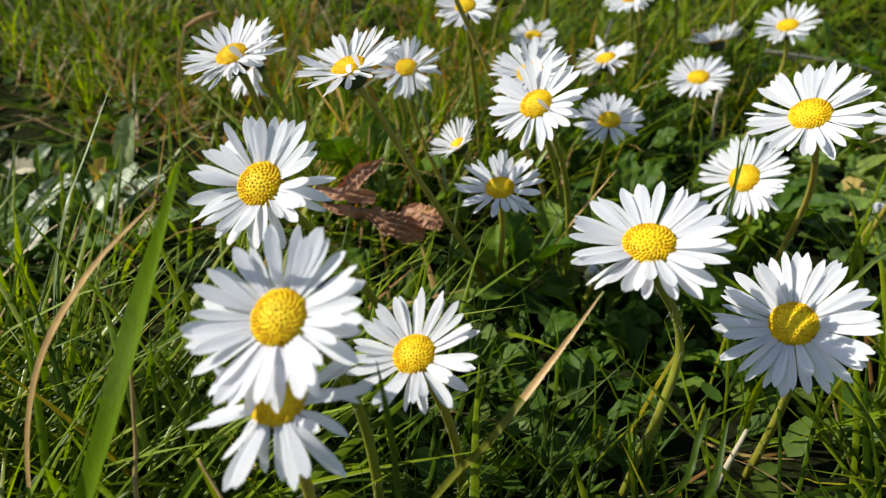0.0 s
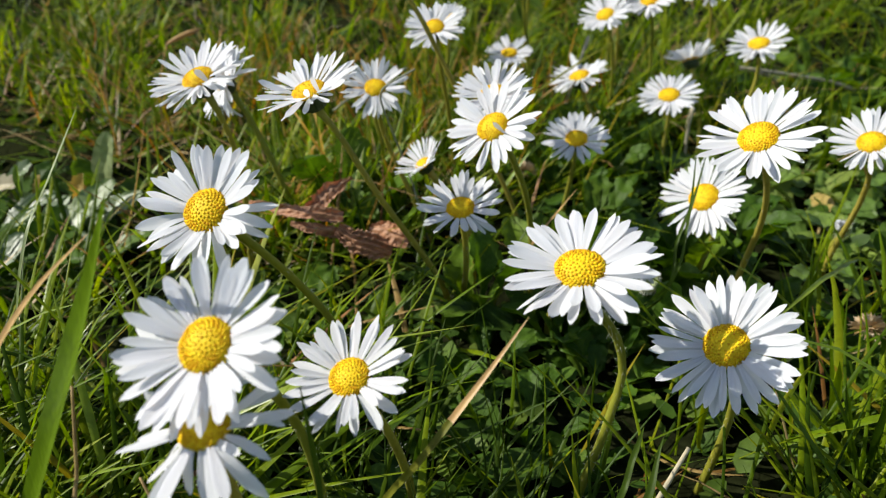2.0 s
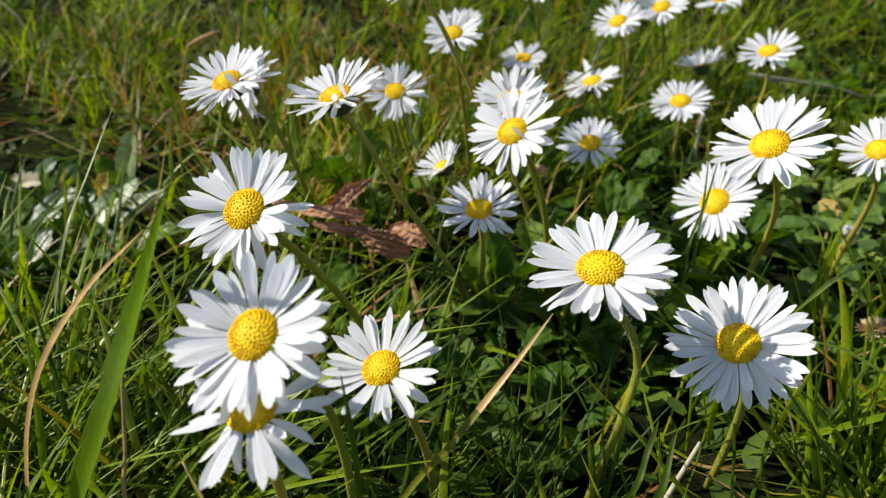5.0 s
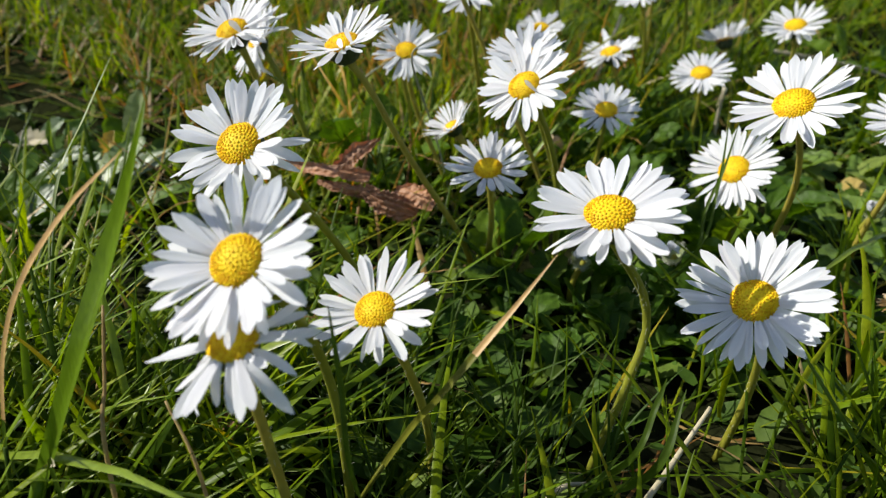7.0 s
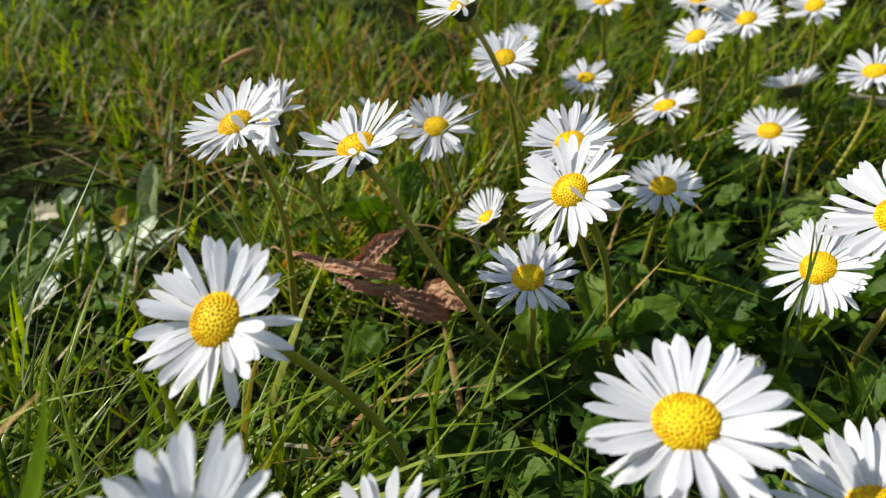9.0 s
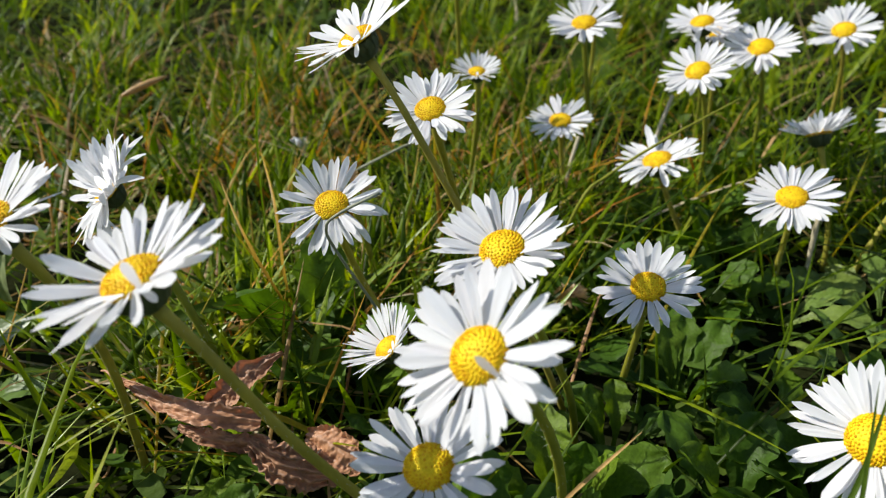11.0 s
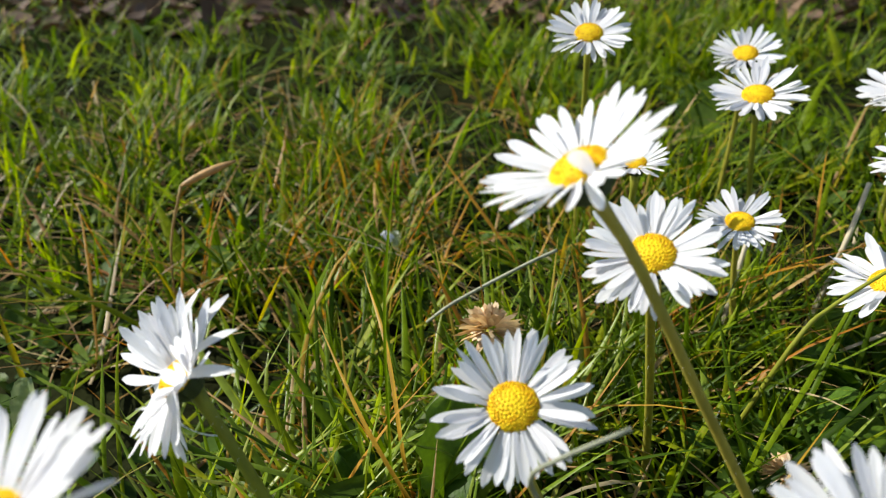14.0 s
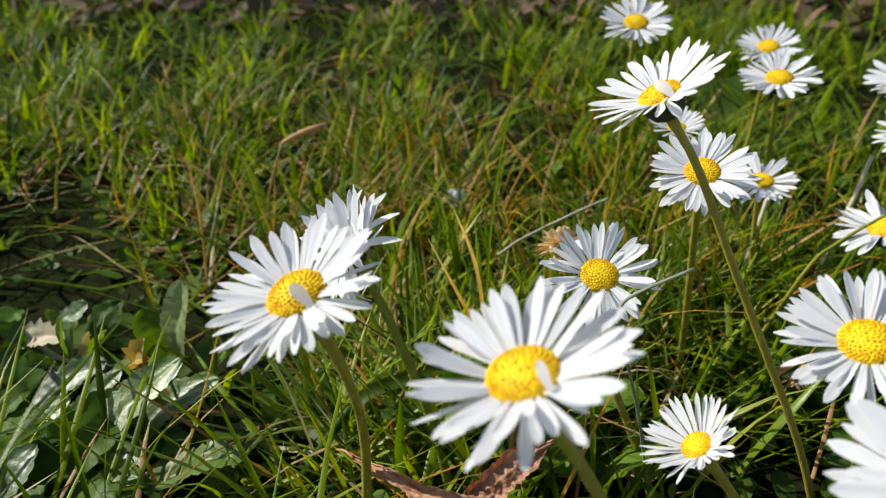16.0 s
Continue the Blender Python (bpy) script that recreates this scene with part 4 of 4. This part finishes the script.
leaf_plant((-0.112, 0.240), [
    ([(-0.1120, 0.2400, 0.001), (-0.1112, 0.2385, 0.012), (-0.1085, 0.2372, 0.021), (-0.1054, 0.2372, 0.0305)], 0.0100, (-0.25, -0.80, 0.55), PALE_GREEN, 0.05, 0.3, 0.45),
    ([(-0.1120, 0.2400, 0.001), (-0.1165, 0.2390, 0.008), (-0.119, 0.2400, 0.014), (-0.1215, 0.2420, 0.018)], 0.0090, (0.5, -0.4, 0.75), LEAF, 0.06),
    ([(-0.1125, 0.2395, 0.001), (-0.1150, 0.2330, 0.006), (-0.1152, 0.2292, 0.013), (-0.1136, 0.2290, 0.0185)], 0.0070, (-0.35, -0.8, 0.4), YELLOWED, 0.2, 0.7),
    ([(-0.1125, 0.2395, 0.001), (-0.1175, 0.2325, 0.007), (-0.1165, 0.2280, 0.0125), (-0.1120, 0.2270, 0.0140)], 0.0038, (-0.2, -0.5, 0.8), YELLOWED, 0.2, 0.5),
], "upright rounded green leaf with yellowed ones at its foot")
# the first leaf has its whitish sheen put into a pale colour
leaf_plant((-0.142, 0.238), [
    ([(-0.1430, 0.2390, 0.001), (-0.1537, 0.2365, 0.008), (-0.1483, 0.2378, 0.0100), (-0.1416, 0.2365, 0.0106)], 0.0075, SHEEN, PALE, 0.2, 0.5),
    ([(-0.1430, 0.2390, 0.001), (-0.1458, 0.2437, 0.0100), (-0.1445, 0.2463, 0.0121), (-0.1423, 0.2489, 0.0143)], 0.0072, SHEEN, LEAF_GREY, 0.1),
    ([(-0.1415, 0.2370, 0.001), (-0.1396, 0.2336, 0.011), (-0.1380, 0.2322, 0.016), (-0.1369, 0.2316, 0.0205)], 0.0042, (-0.5, -0.75, 0.3), LEAF_LIGHT, 0.1, 0.5),
    ([(-0.1405, 0.2370, 0.001), (-0.1330, 0.2313, 0.009), (-0.1315, 0.2315, 0.0125), (-0.1305, 0.2324, 0.0165)], 0.0040, (-0.5, -0.75, 0.3), YELLOWED, 0.15, 0.5),
], "small plant with a withered leaf coloured pale for its sheen and yellowing ones")
for x, y, k, size in ((-0.15, 0.205, 9, 0.018), (-0.145, 0.24, 9, 0.018), (-0.13, 0.185, 8, 0.018), (-0.17, 0.23, 8, 0.018)):
    rosette(x, y, k, size, SPOON, SPOON_SEEN, (5, 40))
rosette(0.136, 0.217, 2, 0.018, [leaf_mesh(60, 0.12, YELLOWED, 0.45)], "two yellowing leaves among green ones", (2, 14), 70, 20)
rosette(-0.0235, 0.2229, 3, 0.03, SPOON, "broad dark green leaves standing in the grass", (35, 60))


def blade(points, width, material, label, name="tall_grass", facing=(-0.45, -0.7, 0.45), fold=0.35, green=0.0, foot=GRASS_DARK_AND_SHADED):
    """One long blade along a line."""
    line = spline(points, 22)
    way = np.gradient(line, axis=0)
    verts = []
    for i, p in enumerate(line):
        s = i / 21
        w = way[i] / np.linalg.norm(way[i])
        side = np.cross(w, facing)
        side /= np.linalg.norm(side)
        keel = np.cross(side, w)
        half = 0.5 * width * min(1, 0.7 + s) * min(1, (1 - s) * 3.2 + 0.02) ** 0.7
        for v in (-1, -0.5, 0, 0.5, 1):
            verts.append(p + side * half * v + keel * fold * half * (abs(v) - 1))
    thing = tagged(new(name), label, "grass")
    thing.matrix_basis = Matrix.Translation(line[0])
    back = Matrix.Translation(-Vector(line[0]))
    first = round(21 * green)
    piece("blade", mesh_of("blade", verts[first * 5 :], grid_faces(22 - first, 5), material), thing, back)
    if first:
        piece("green_foot", mesh_of("green_foot", verts[: first * 5 + 5], grid_faces(first + 1, 5), foot), thing, back, "still green lower end")
    low = line[:6]
    piece("sheath", mesh_of("sheath", *tube(low, np.linspace(0.42 * width, 0.3 * width, 6), 7), foot if first else material), thing, back, "rolled sheath round its foot")
    return thing


def stalk(points, r0, r1, material, label, name="grass_stalk"):
    line = spline(points, 18)
    ob = new(name, mesh_of(name, *tube(line, np.linspace(r0, r1, 18), 7), material))
    return tagged(ob, label, "stalk")


blade([(-0.066, 0.0668, 0.0), (-0.0555, 0.0660, 0.0235), (-0.046, 0.0654, 0.0444), (-0.0400, 0.0650, 0.0573), (-0.0366, 0.0699, 0.0673), (-0.0323, 0.0714, 0.0775), (-0.0259, 0.0678, 0.0903)], 0.0036, BROAD_BLADE, "broad green grass blade standing tall near the camera")
blade([(-0.0150, 0.0790, 0.0), (-0.0062, 0.0752, 0.0225), (0.0012, 0.0712, 0.0405), (0.0055, 0.0685, 0.0495), (0.0101, 0.0707, 0.0553), (0.0156, 0.0748, 0.0610), (0.0206, 0.0787, 0.0664)], 0.0010, STRAW, "dry tan grass blade leaning under a daisy", "dry_grass_plant", green=0.66, foot=OLIVE)
blade([(-0.0590, 0.0640, 0.0), (-0.0560, 0.0655, 0.030), (-0.0530, 0.0668, 0.0480), (-0.0500, 0.0682, 0.0588), (-0.0463, 0.0702, 0.0666), (-0.0402, 0.0728, 0.0745), (-0.0326, 0.0742, 0.0815)], 0.0011, STRAW, "thin curved dry blade bent over the grass", "dry_grass_plant", green=0.3)
blade([(0.030, 0.095, 0.0), (0.0384, 0.0762, 0.0286), (0.0436, 0.0833, 0.04)], 0.0013, GRASS_DARK_AND_SHADED, "dark green grass blade in front of a daisy")
blade([(0.028, 0.095, 0.0), (0.0348, 0.077, 0.0301), (0.0389, 0.0817, 0.0377), (0.0405, 0.084, 0.0415)], 0.0010, GRASS_DARK_AND_SHADED, "dark green grass blade in front of a daisy")
blade([(0.0, 0.08, 0.0), (-0.0041, 0.0585, 0.042), (-0.0058, 0.0605, 0.059), (-0.0074, 0.0641, 0.0671)], 0.0010, GRASS_DARK_AND_SHADED, "thin dark grass blade in front of a daisy")
blade([(0.055, 0.165, 0.0), (0.0628, 0.1478, 0.0234), (0.0662, 0.1549, 0.0348), (0.0702, 0.1601, 0.043), (0.0739, 0.1669, 0.0538)], 0.0008, GRASS_DARK_AND_SHADED, "green grass blade crossing a daisy")
blade([(0.053, 0.165, 0.0), (0.0622, 0.1447, 0.0281), (0.0672, 0.1531, 0.0414), (0.0694, 0.1621, 0.0564)], 0.0007, GRASS_DARK_AND_SHADED, "green grass blade crossing a daisy")
stalk([(0.03, 0.262, 0.0), (0.04, 0.2591, 0.0321), (0.0469, 0.2631, 0.0382), (0.0609, 0.2687, 0.0461), (0.0796, 0.2755, 0.0551)], 0.0006, 0.00025, STEM, "thin green grass stalk leaning across a daisy")
stalk([(0.037, 0.302, 0.0), (0.0396, 0.304, 0.0203), (0.0425, 0.3089, 0.031)], 0.0007, 0.0006, PALE, "pale short stalk below a daisy")
stalk([(0.058, 0.306, 0.0), (0.0661, 0.3109, 0.0282), (0.0715, 0.318, 0.042)], 0.0007, 0.0006, PALE, "pale short stalk below a daisy")
stalk([(0.1050, 0.2700, 0.0), (0.1043, 0.2697, 0.0150), (0.1040, 0.2696, 0.0220), (0.1046, 0.2694, 0.0275)], 0.0006, 0.0010, PALE, "pale seed stalk standing beside a daisy")
stalk([(0.1371, 0.3132, 0.03), (0.1501, 0.3139, 0.028), (0.1827, 0.3268, 0.02), (0.2, 0.332, 0.014)], 0.0010, 0.0007, PALE, "dry dead stalk lying on the lawn")
stalk([(0.1458, 0.3123, 0.028), (0.157, 0.3228, 0.022), (0.165, 0.332, 0.012), (0.1695, 0.3406, 0.0)], 0.0009, 0.0008, PALE, "dry dead stalk bent down to the ground")


blade([(0.0195, 0.1645, 0.0), (0.0260, 0.1640, 0.0170), (0.0325, 0.1637, 0.0294), (0.0375, 0.1637, 0.0372), (0.0422, 0.1637, 0.0442)], 0.0006, STRAW, "short dry straw standing among dark leaves", "dry_grass_plant", green=0.5, foot=OLIVE)
blade([(0.128, 0.152, 0.0), (0.1080, 0.1445, 0.034), (0.0911, 0.1304, 0.0404), (0.0819, 0.1219, 0.0412), (0.0735, 0.1145, 0.0405)], 0.0010, GRASS_LIGHT_AND_SUNLIT, "long thin green blade leaning over beside a daisy")
blade([(-0.0485, 0.066, 0.0), (-0.0480, 0.0645, 0.020), (-0.0473, 0.0637, 0.0375), (-0.0462, 0.0632, 0.0392)], 0.0019, PALE, "green blade with a bleached folded tip", green=0.8)
blade([(-0.045, 0.112, 0.0), (-0.0520, 0.106, 0.030), (-0.0585, 0.102, 0.0520), (-0.0670, 0.102, 0.0670)], 0.0011, GRASS_LIGHT_AND_SUNLIT, "long bright green blade leaning over")


def seed_straw(points, head):
    """A dead straw and the empty seed head at its end."""
    thing = tagged(new("straw"), "bleached straw with an empty seed head above the lawn", "straw")
    thing.matrix_basis = Matrix.Translation(points[0])
    back = Matrix.Translation(-Vector(points[0]))
    piece("stem", mesh_of("stem", *tube(spline(points, 14), np.linspace(0.0003, 0.0004, 14), 7), DRY), thing, back)
    piece("seed_head", mesh_of("seed_head", *tube(spline(head, 12), [0.0004, 0.0007, 0.0009, 0.0011, 0.0010, 0.0012, 0.0011, 0.0012, 0.0010, 0.0008, 0.0005, 0.0002], 7), STRAW), thing, back, "flattened empty husks")


seed_straw([(-0.114, 0.3045, 0.0), (-0.1115, 0.3055, 0.024), (-0.1062, 0.3081, 0.0415)], [(-0.1062, 0.3081, 0.0415), (-0.1000, 0.3120, 0.0440), (-0.0929, 0.3163, 0.0461)])
stalk([(-0.0330, 0.2697, 0.0262), (-0.0265, 0.2722, 0.0305), (-0.0126, 0.2779, 0.0366), (-0.0050, 0.2808, 0.0395)], 0.0004, 0.0004, TWIG, "grey-green dead stalk lying over the grass")
stalk([(0.0046, 0.2125, 0.0), (-0.0010, 0.2060, 0.0280), (-0.0068, 0.1945, 0.0520), (-0.0076, 0.1908, 0.0592), (-0.0050, 0.1898, 0.0626), (0.0018, 0.1909, 0.0661)], 0.0003, 0.00025, TWIG, "thin grey-green stalk crossing a daisy")


RED_SEEN = "rust-red thin grass stalk among green blades"
stalk([(-0.0375, 0.0580, 0.0), (-0.0389, 0.0636, 0.0407), (-0.0396, 0.0687, 0.0492), (-0.0403, 0.0742, 0.0583)], 0.0004, 0.0002, DRY, RED_SEEN)
stalk([(-0.0235, 0.0600, 0.0), (-0.0274, 0.0656, 0.0337), (-0.0333, 0.0716, 0.0439)], 0.0004, 0.0002, DRY, RED_SEEN)
stalk([(0.0400, 0.0795, 0.0190), (0.0442, 0.0842, 0.0213), (0.0483, 0.0889, 0.0239), (0.0528, 0.0940, 0.0268)], 0.0006, 0.0004, PALE, "pale dead stalk lying on the grass")
stalk([(0.0244, 0.085, 0.011), (0.028, 0.087, 0.013), (0.0324, 0.0896, 0.011)], 0.0006, 0.0004, PALE, "pale dead stalk lying in the grass")
blade([(-0.098, 0.150, 0.0), (-0.078, 0.122, 0.035), (-0.0703, 0.1212, 0.0548), (-0.0711, 0.1361, 0.0605), (-0.0704, 0.1528, 0.0693)], 0.0010, PALE_GREEN, "thin pale grey-green blade standing in the grass", "dry_grass_plant")
blade([(-0.033, 0.226, 0.0), (-0.0315, 0.2245, 0.03), (-0.0301, 0.2239, 0.0594), (-0.0266, 0.2248, 0.0849)], 0.0007, GRASS, "single thin upright grass blade above the lawn")
blade([(-0.066, 0.203, 0.006), (-0.056, 0.2115, 0.020), (-0.045, 0.218, 0.023), (-0.0345, 0.226, 0.022), (-0.025, 0.236, 0.014)], 0.0030, GRASS_DARK_AND_SHADED, "broad dark green blade lying across the grass")
blade([(-0.030, 0.238, 0.0), (-0.031, 0.232, 0.02), (-0.036, 0.245, 0.036), (-0.044, 0.262, 0.043)], 0.0010, GOLD, "orange-yellow dying blade in the grass", "dry_grass_plant")
blade([(-0.02, 0.23, 0.0), (-0.024, 0.218, 0.02), (-0.034, 0.222, 0.036), (-0.046, 0.238, 0.046)], 0.0009, GOLD, "orange-yellow dying blade in the grass", "dry_grass_plant")


def crinkled(points, halves, facing, seed, curl=0.25, rows=90, cols=27, folds=2.0, material=BROWN):
    """A dry sheet along a line: long folds that run with it, fine cross-wrinkles between veins and a torn edge."""
    line = spline(points, rows)
    way = np.gradient(line, axis=0)
    reach = np.concatenate([[0], np.cumsum(np.linalg.norm(np.diff(line, axis=0), axis=1))])
    wide = np.interp(np.linspace(0, 1, rows), np.linspace(0, 1, len(halves)), halves)
    verts = []
    for i in range(rows):
        w = way[i] / np.linalg.norm(way[i])
        side = np.cross(w, facing)
        side /= np.linalg.norm(side)
        up = np.cross(side, w)
        for j in range(cols):
            v = j / (cols - 1) * 2 - 1
            edge = wide[i] * (1 + 0.42 * noise.noise((reach[i] * 380, seed + (3 if v > 0 else 9), 0)) + 0.2 * noise.noise((reach[i] * 1300, seed, v > 0)))
            drift = 0.9 * noise.noise((reach[i] * 110, 0.3, seed))
            fold = abs(((v + 0.25 * drift) * folds * 0.5) % 1.0 * 2 - 1)
            wrinkle = noise.noise((reach[i] * 900 + 1.5 * v, v * 2.2, seed + 2)) + 0.6 * noise.noise((reach[i] * 1900, v * 5, seed + 5))
            z = curl * edge * v * v + 0.42 * wide[i] * fold + 0.0005 * wrinkle * (0.5 + abs(v)) + 0.0011 * noise.noise((reach[i] * 160, v * 1.2, seed + 8))
            verts.append(line[i] + side * edge * v + up * z)
    return mesh_of("blade", verts, grid_faces(rows, cols), material)


def dead_leaf():
    """A dry leaf curled into folds: a long tongue, a lobe standing up and a torn blade."""
    thing = tagged(new("dead_leaf"), "dry curled reddish-brown leaf lying in the grass", "leaf")
    base = Vector((-0.018, 0.176, 0.012))
    thing.matrix_basis = Matrix.Translation(base)
    back = Matrix.Translation(-base)
    piece("tongue", crinkled([(-0.0485, 0.1840, 0.0308), (-0.0408, 0.1800, 0.0315), (-0.0345, 0.1766, 0.0316), (-0.0290, 0.1752, 0.0314), (-0.0235, 0.1752, 0.0308), (-0.0180, 0.1758, 0.0296)], (0.0004, 0.0011, 0.0018, 0.0023, 0.0017), (-0.42, -0.50, 0.76), 1, 0.12, folds=2.2), thing, back, "long folded tongue of the leaf")
    piece("fold", crinkled([(-0.0320, 0.1742, 0.0290), (-0.0270, 0.1736, 0.0278), (-0.0215, 0.1742, 0.0262), (-0.0165, 0.1752, 0.0240)], (0.0006, 0.0015, 0.0017, 0.0008), (-0.2, -0.75, 0.62), 21, 0.2, folds=1.4), thing, back, "lower fold turned under")
    piece("lobe", crinkled([(-0.0285, 0.1790, 0.0295), (-0.0250, 0.1800, 0.0318), (-0.0212, 0.1826, 0.0345), (-0.0160, 0.1852, 0.0375)], (0.0012, 0.0025, 0.0024, 0.0003), (-0.35, -0.85, 0.35), 4, 0.4, folds=1.6), thing, back, "torn pointed lobe curled upwards")
    piece("blade", crinkled([(-0.0195, 0.1735, 0.0275), (-0.0145, 0.1720, 0.0248), (-0.0095, 0.1730, 0.0222), (-0.0050, 0.1742, 0.0200)], (0.0016, 0.0034, 0.0038, 0.0018), (0.05, -0.75, 0.66), 7, -0.1, folds=4.6), thing, back, "wrinkled middle of the leaf")
    piece("corner", crinkled([(-0.0115, 0.1790, 0.0240), (-0.0075, 0.1772, 0.0245), (-0.0035, 0.1752, 0.0238), (-0.0005, 0.1735, 0.0225)], (0.0012, 0.0030, 0.0034, 0.0014), (-0.2, -0.62, 0.75), 13, 0.25, folds=1.5), thing, back, "flat light corner of the leaf")
    line = spline([(-0.0482, 0.1838, 0.0308), (-0.0500, 0.1850, 0.0310), (-0.0518, 0.1862, 0.0300)], 10)
    piece("leaf_stalk", mesh_of("leaf_stalk", *tube(line, np.linspace(0.0003, 0.0002, 10), 6), BROWN), thing, back)


def small_dead_leaf():
    """A dark crumpled leaf in the shade between the stems."""
    thing = tagged(new("dead_leaf"), "small dark brown crumpled leaf under the daisies", "leaf")
    base = Vector((-0.038, 0.105, 0.001))
    thing.matrix_basis = Matrix.Translation(base)
    piece("blade", crinkled([(-0.0425, 0.1045, 0.003), (-0.0390, 0.1040, 0.0068), (-0.0355, 0.1040, 0.0072), (-0.0325, 0.1045, 0.004)], (0.0014, 0.0034, 0.0034, 0.0012), (0.1, -0.75, 0.65), 31, -0.2, folds=1.6), thing, Matrix.Translation(-base))


dead_leaf()
small_dead_leaf()


def dry_head(x, y, z, size):
    """A withered flower head: a ball of papery husks on a bent stalk."""
    r = random.Random(round(x * 1e4))
    base = Vector((x + 0.004, y + 0.006, height(x, y)))
    thing = tagged(new("withered_flower"), "withered brown flower head in the grass", "flower")
    thing.matrix_basis = Matrix.Translation(base)
    c = Vector((x, y, z)) - base
    verts, faces = [], []
    for q in range(120):
        d = Vector((r.gauss(0, 1), r.gauss(0, 1), abs(r.gauss(0.3, 1)))).normalized()
        side = d.cross(Vector((0.2, 0.9, 0.3))).normalized()
        k = len(verts)
        for s, w in ((0.3, 0.05), (0.75, 0.11), (1.05, 0.09), (1.25, 0.01)):
            p = c + d * size * s * r.uniform(0.9, 1.1) + Vector((0, 0, -0.2 * size * s * s))
            verts += [p - side * size * w, p + side * size * w]
        faces += [(k + 2 * i, k + 2 * i + 1, k + 2 * i + 3, k + 2 * i + 2) for i in range(3)]
    piece("husk", mesh_of("husk", verts, faces, HUSK), thing)
    line = spline([(0, 0, 0), tuple(c * 0.5 + Vector((0.002, 0, 0))), tuple(c)], 10)
    piece("stem", mesh_of("stem", *tube(line, np.linspace(0.0009, 0.0008, 10), 7), STEM), thing)


dry_head(-0.0164, 0.2416, 0.0432, 0.005)
dry_head(0.0385, 0.2453, 0.012, 0.004)
dry_head(0.1112, 0.1414, 0.018, 0.0036)


def bud(x, y, z, size, label="closed daisy bud with white petal tips in the leaves"):
    """A closed bud: green cup and a tuft of white tips."""
    r = random.Random(round(x * 1e4))
    thing = tagged(new("daisy_bud"), label, "flower bud")
    base = Vector((x, y, height(x, y)))
    thing.matrix_basis = Matrix.Translation(base)
    top = Vector((0.001, -0.002, z - base.z))
    rot = Vector((-0.4, -0.4, 0.8)).to_track_quat("Z", "Y").to_matrix().to_4x4()
    m = Matrix.Translation(top) @ rot
    piece("calyx", BUD_CUP, thing, m @ Matrix.Diagonal((size, size, size * 1.2, 1)), "pale green hairy cup")
    for q in range(18):
        reach = (0.6, 0.4, 0.15)[q % 3]
        piece("petal", PETALS[q % 12], thing, m @ pose(0, 0, 0, 0, 0, q * 15) @ pose(size * reach, 0, -0.1 * size, 0, -105 + 15 * (q % 3) + r.gauss(0, 6), 0) @ Matrix.Diagonal((size * 0.85, size * 2.6, size, 1)))
    hv, hf = [], []
    for _ in range(420):
        d = Vector((r.gauss(0, 1), r.gauss(0, 1), r.gauss(-0.2, 0.7))).normalized()
        p = m @ Vector((d.x * size, d.y * size, -0.45 * size + d.z * 0.6 * size))
        out = (m.to_3x3() @ d) * size * r.uniform(0.2, 0.45)
        side = out.cross(Vector((0.3, 0.2, 0.9))).normalized() * 0.00004
        k = len(hv)
        hv += [p - side, p + side, p + out]
        hf.append((k, k + 1, k + 2))
    piece("fuzz", mesh_of("fuzz", hv, hf, HAIR), thing, None, "pale hairs round the bud")
    line = spline([(0, 0, 0), (0, 0, top.z * 0.5), tuple(top + m.to_3x3() @ Vector((0, 0, -size)))], 8)
    piece("stem", mesh_of("stem", *tube(line, np.linspace(0.0009, 0.0008, 8), 7), STEM), thing)


bud(0.0600, 0.1585, 0.022, 0.0029)
bud(0.0372, 0.1585, 0.019, 0.0027)
bud(0.1246, 0.1903, 0.02, 0.003)
bud(-0.0534, 0.321, 0.022, 0.0030)
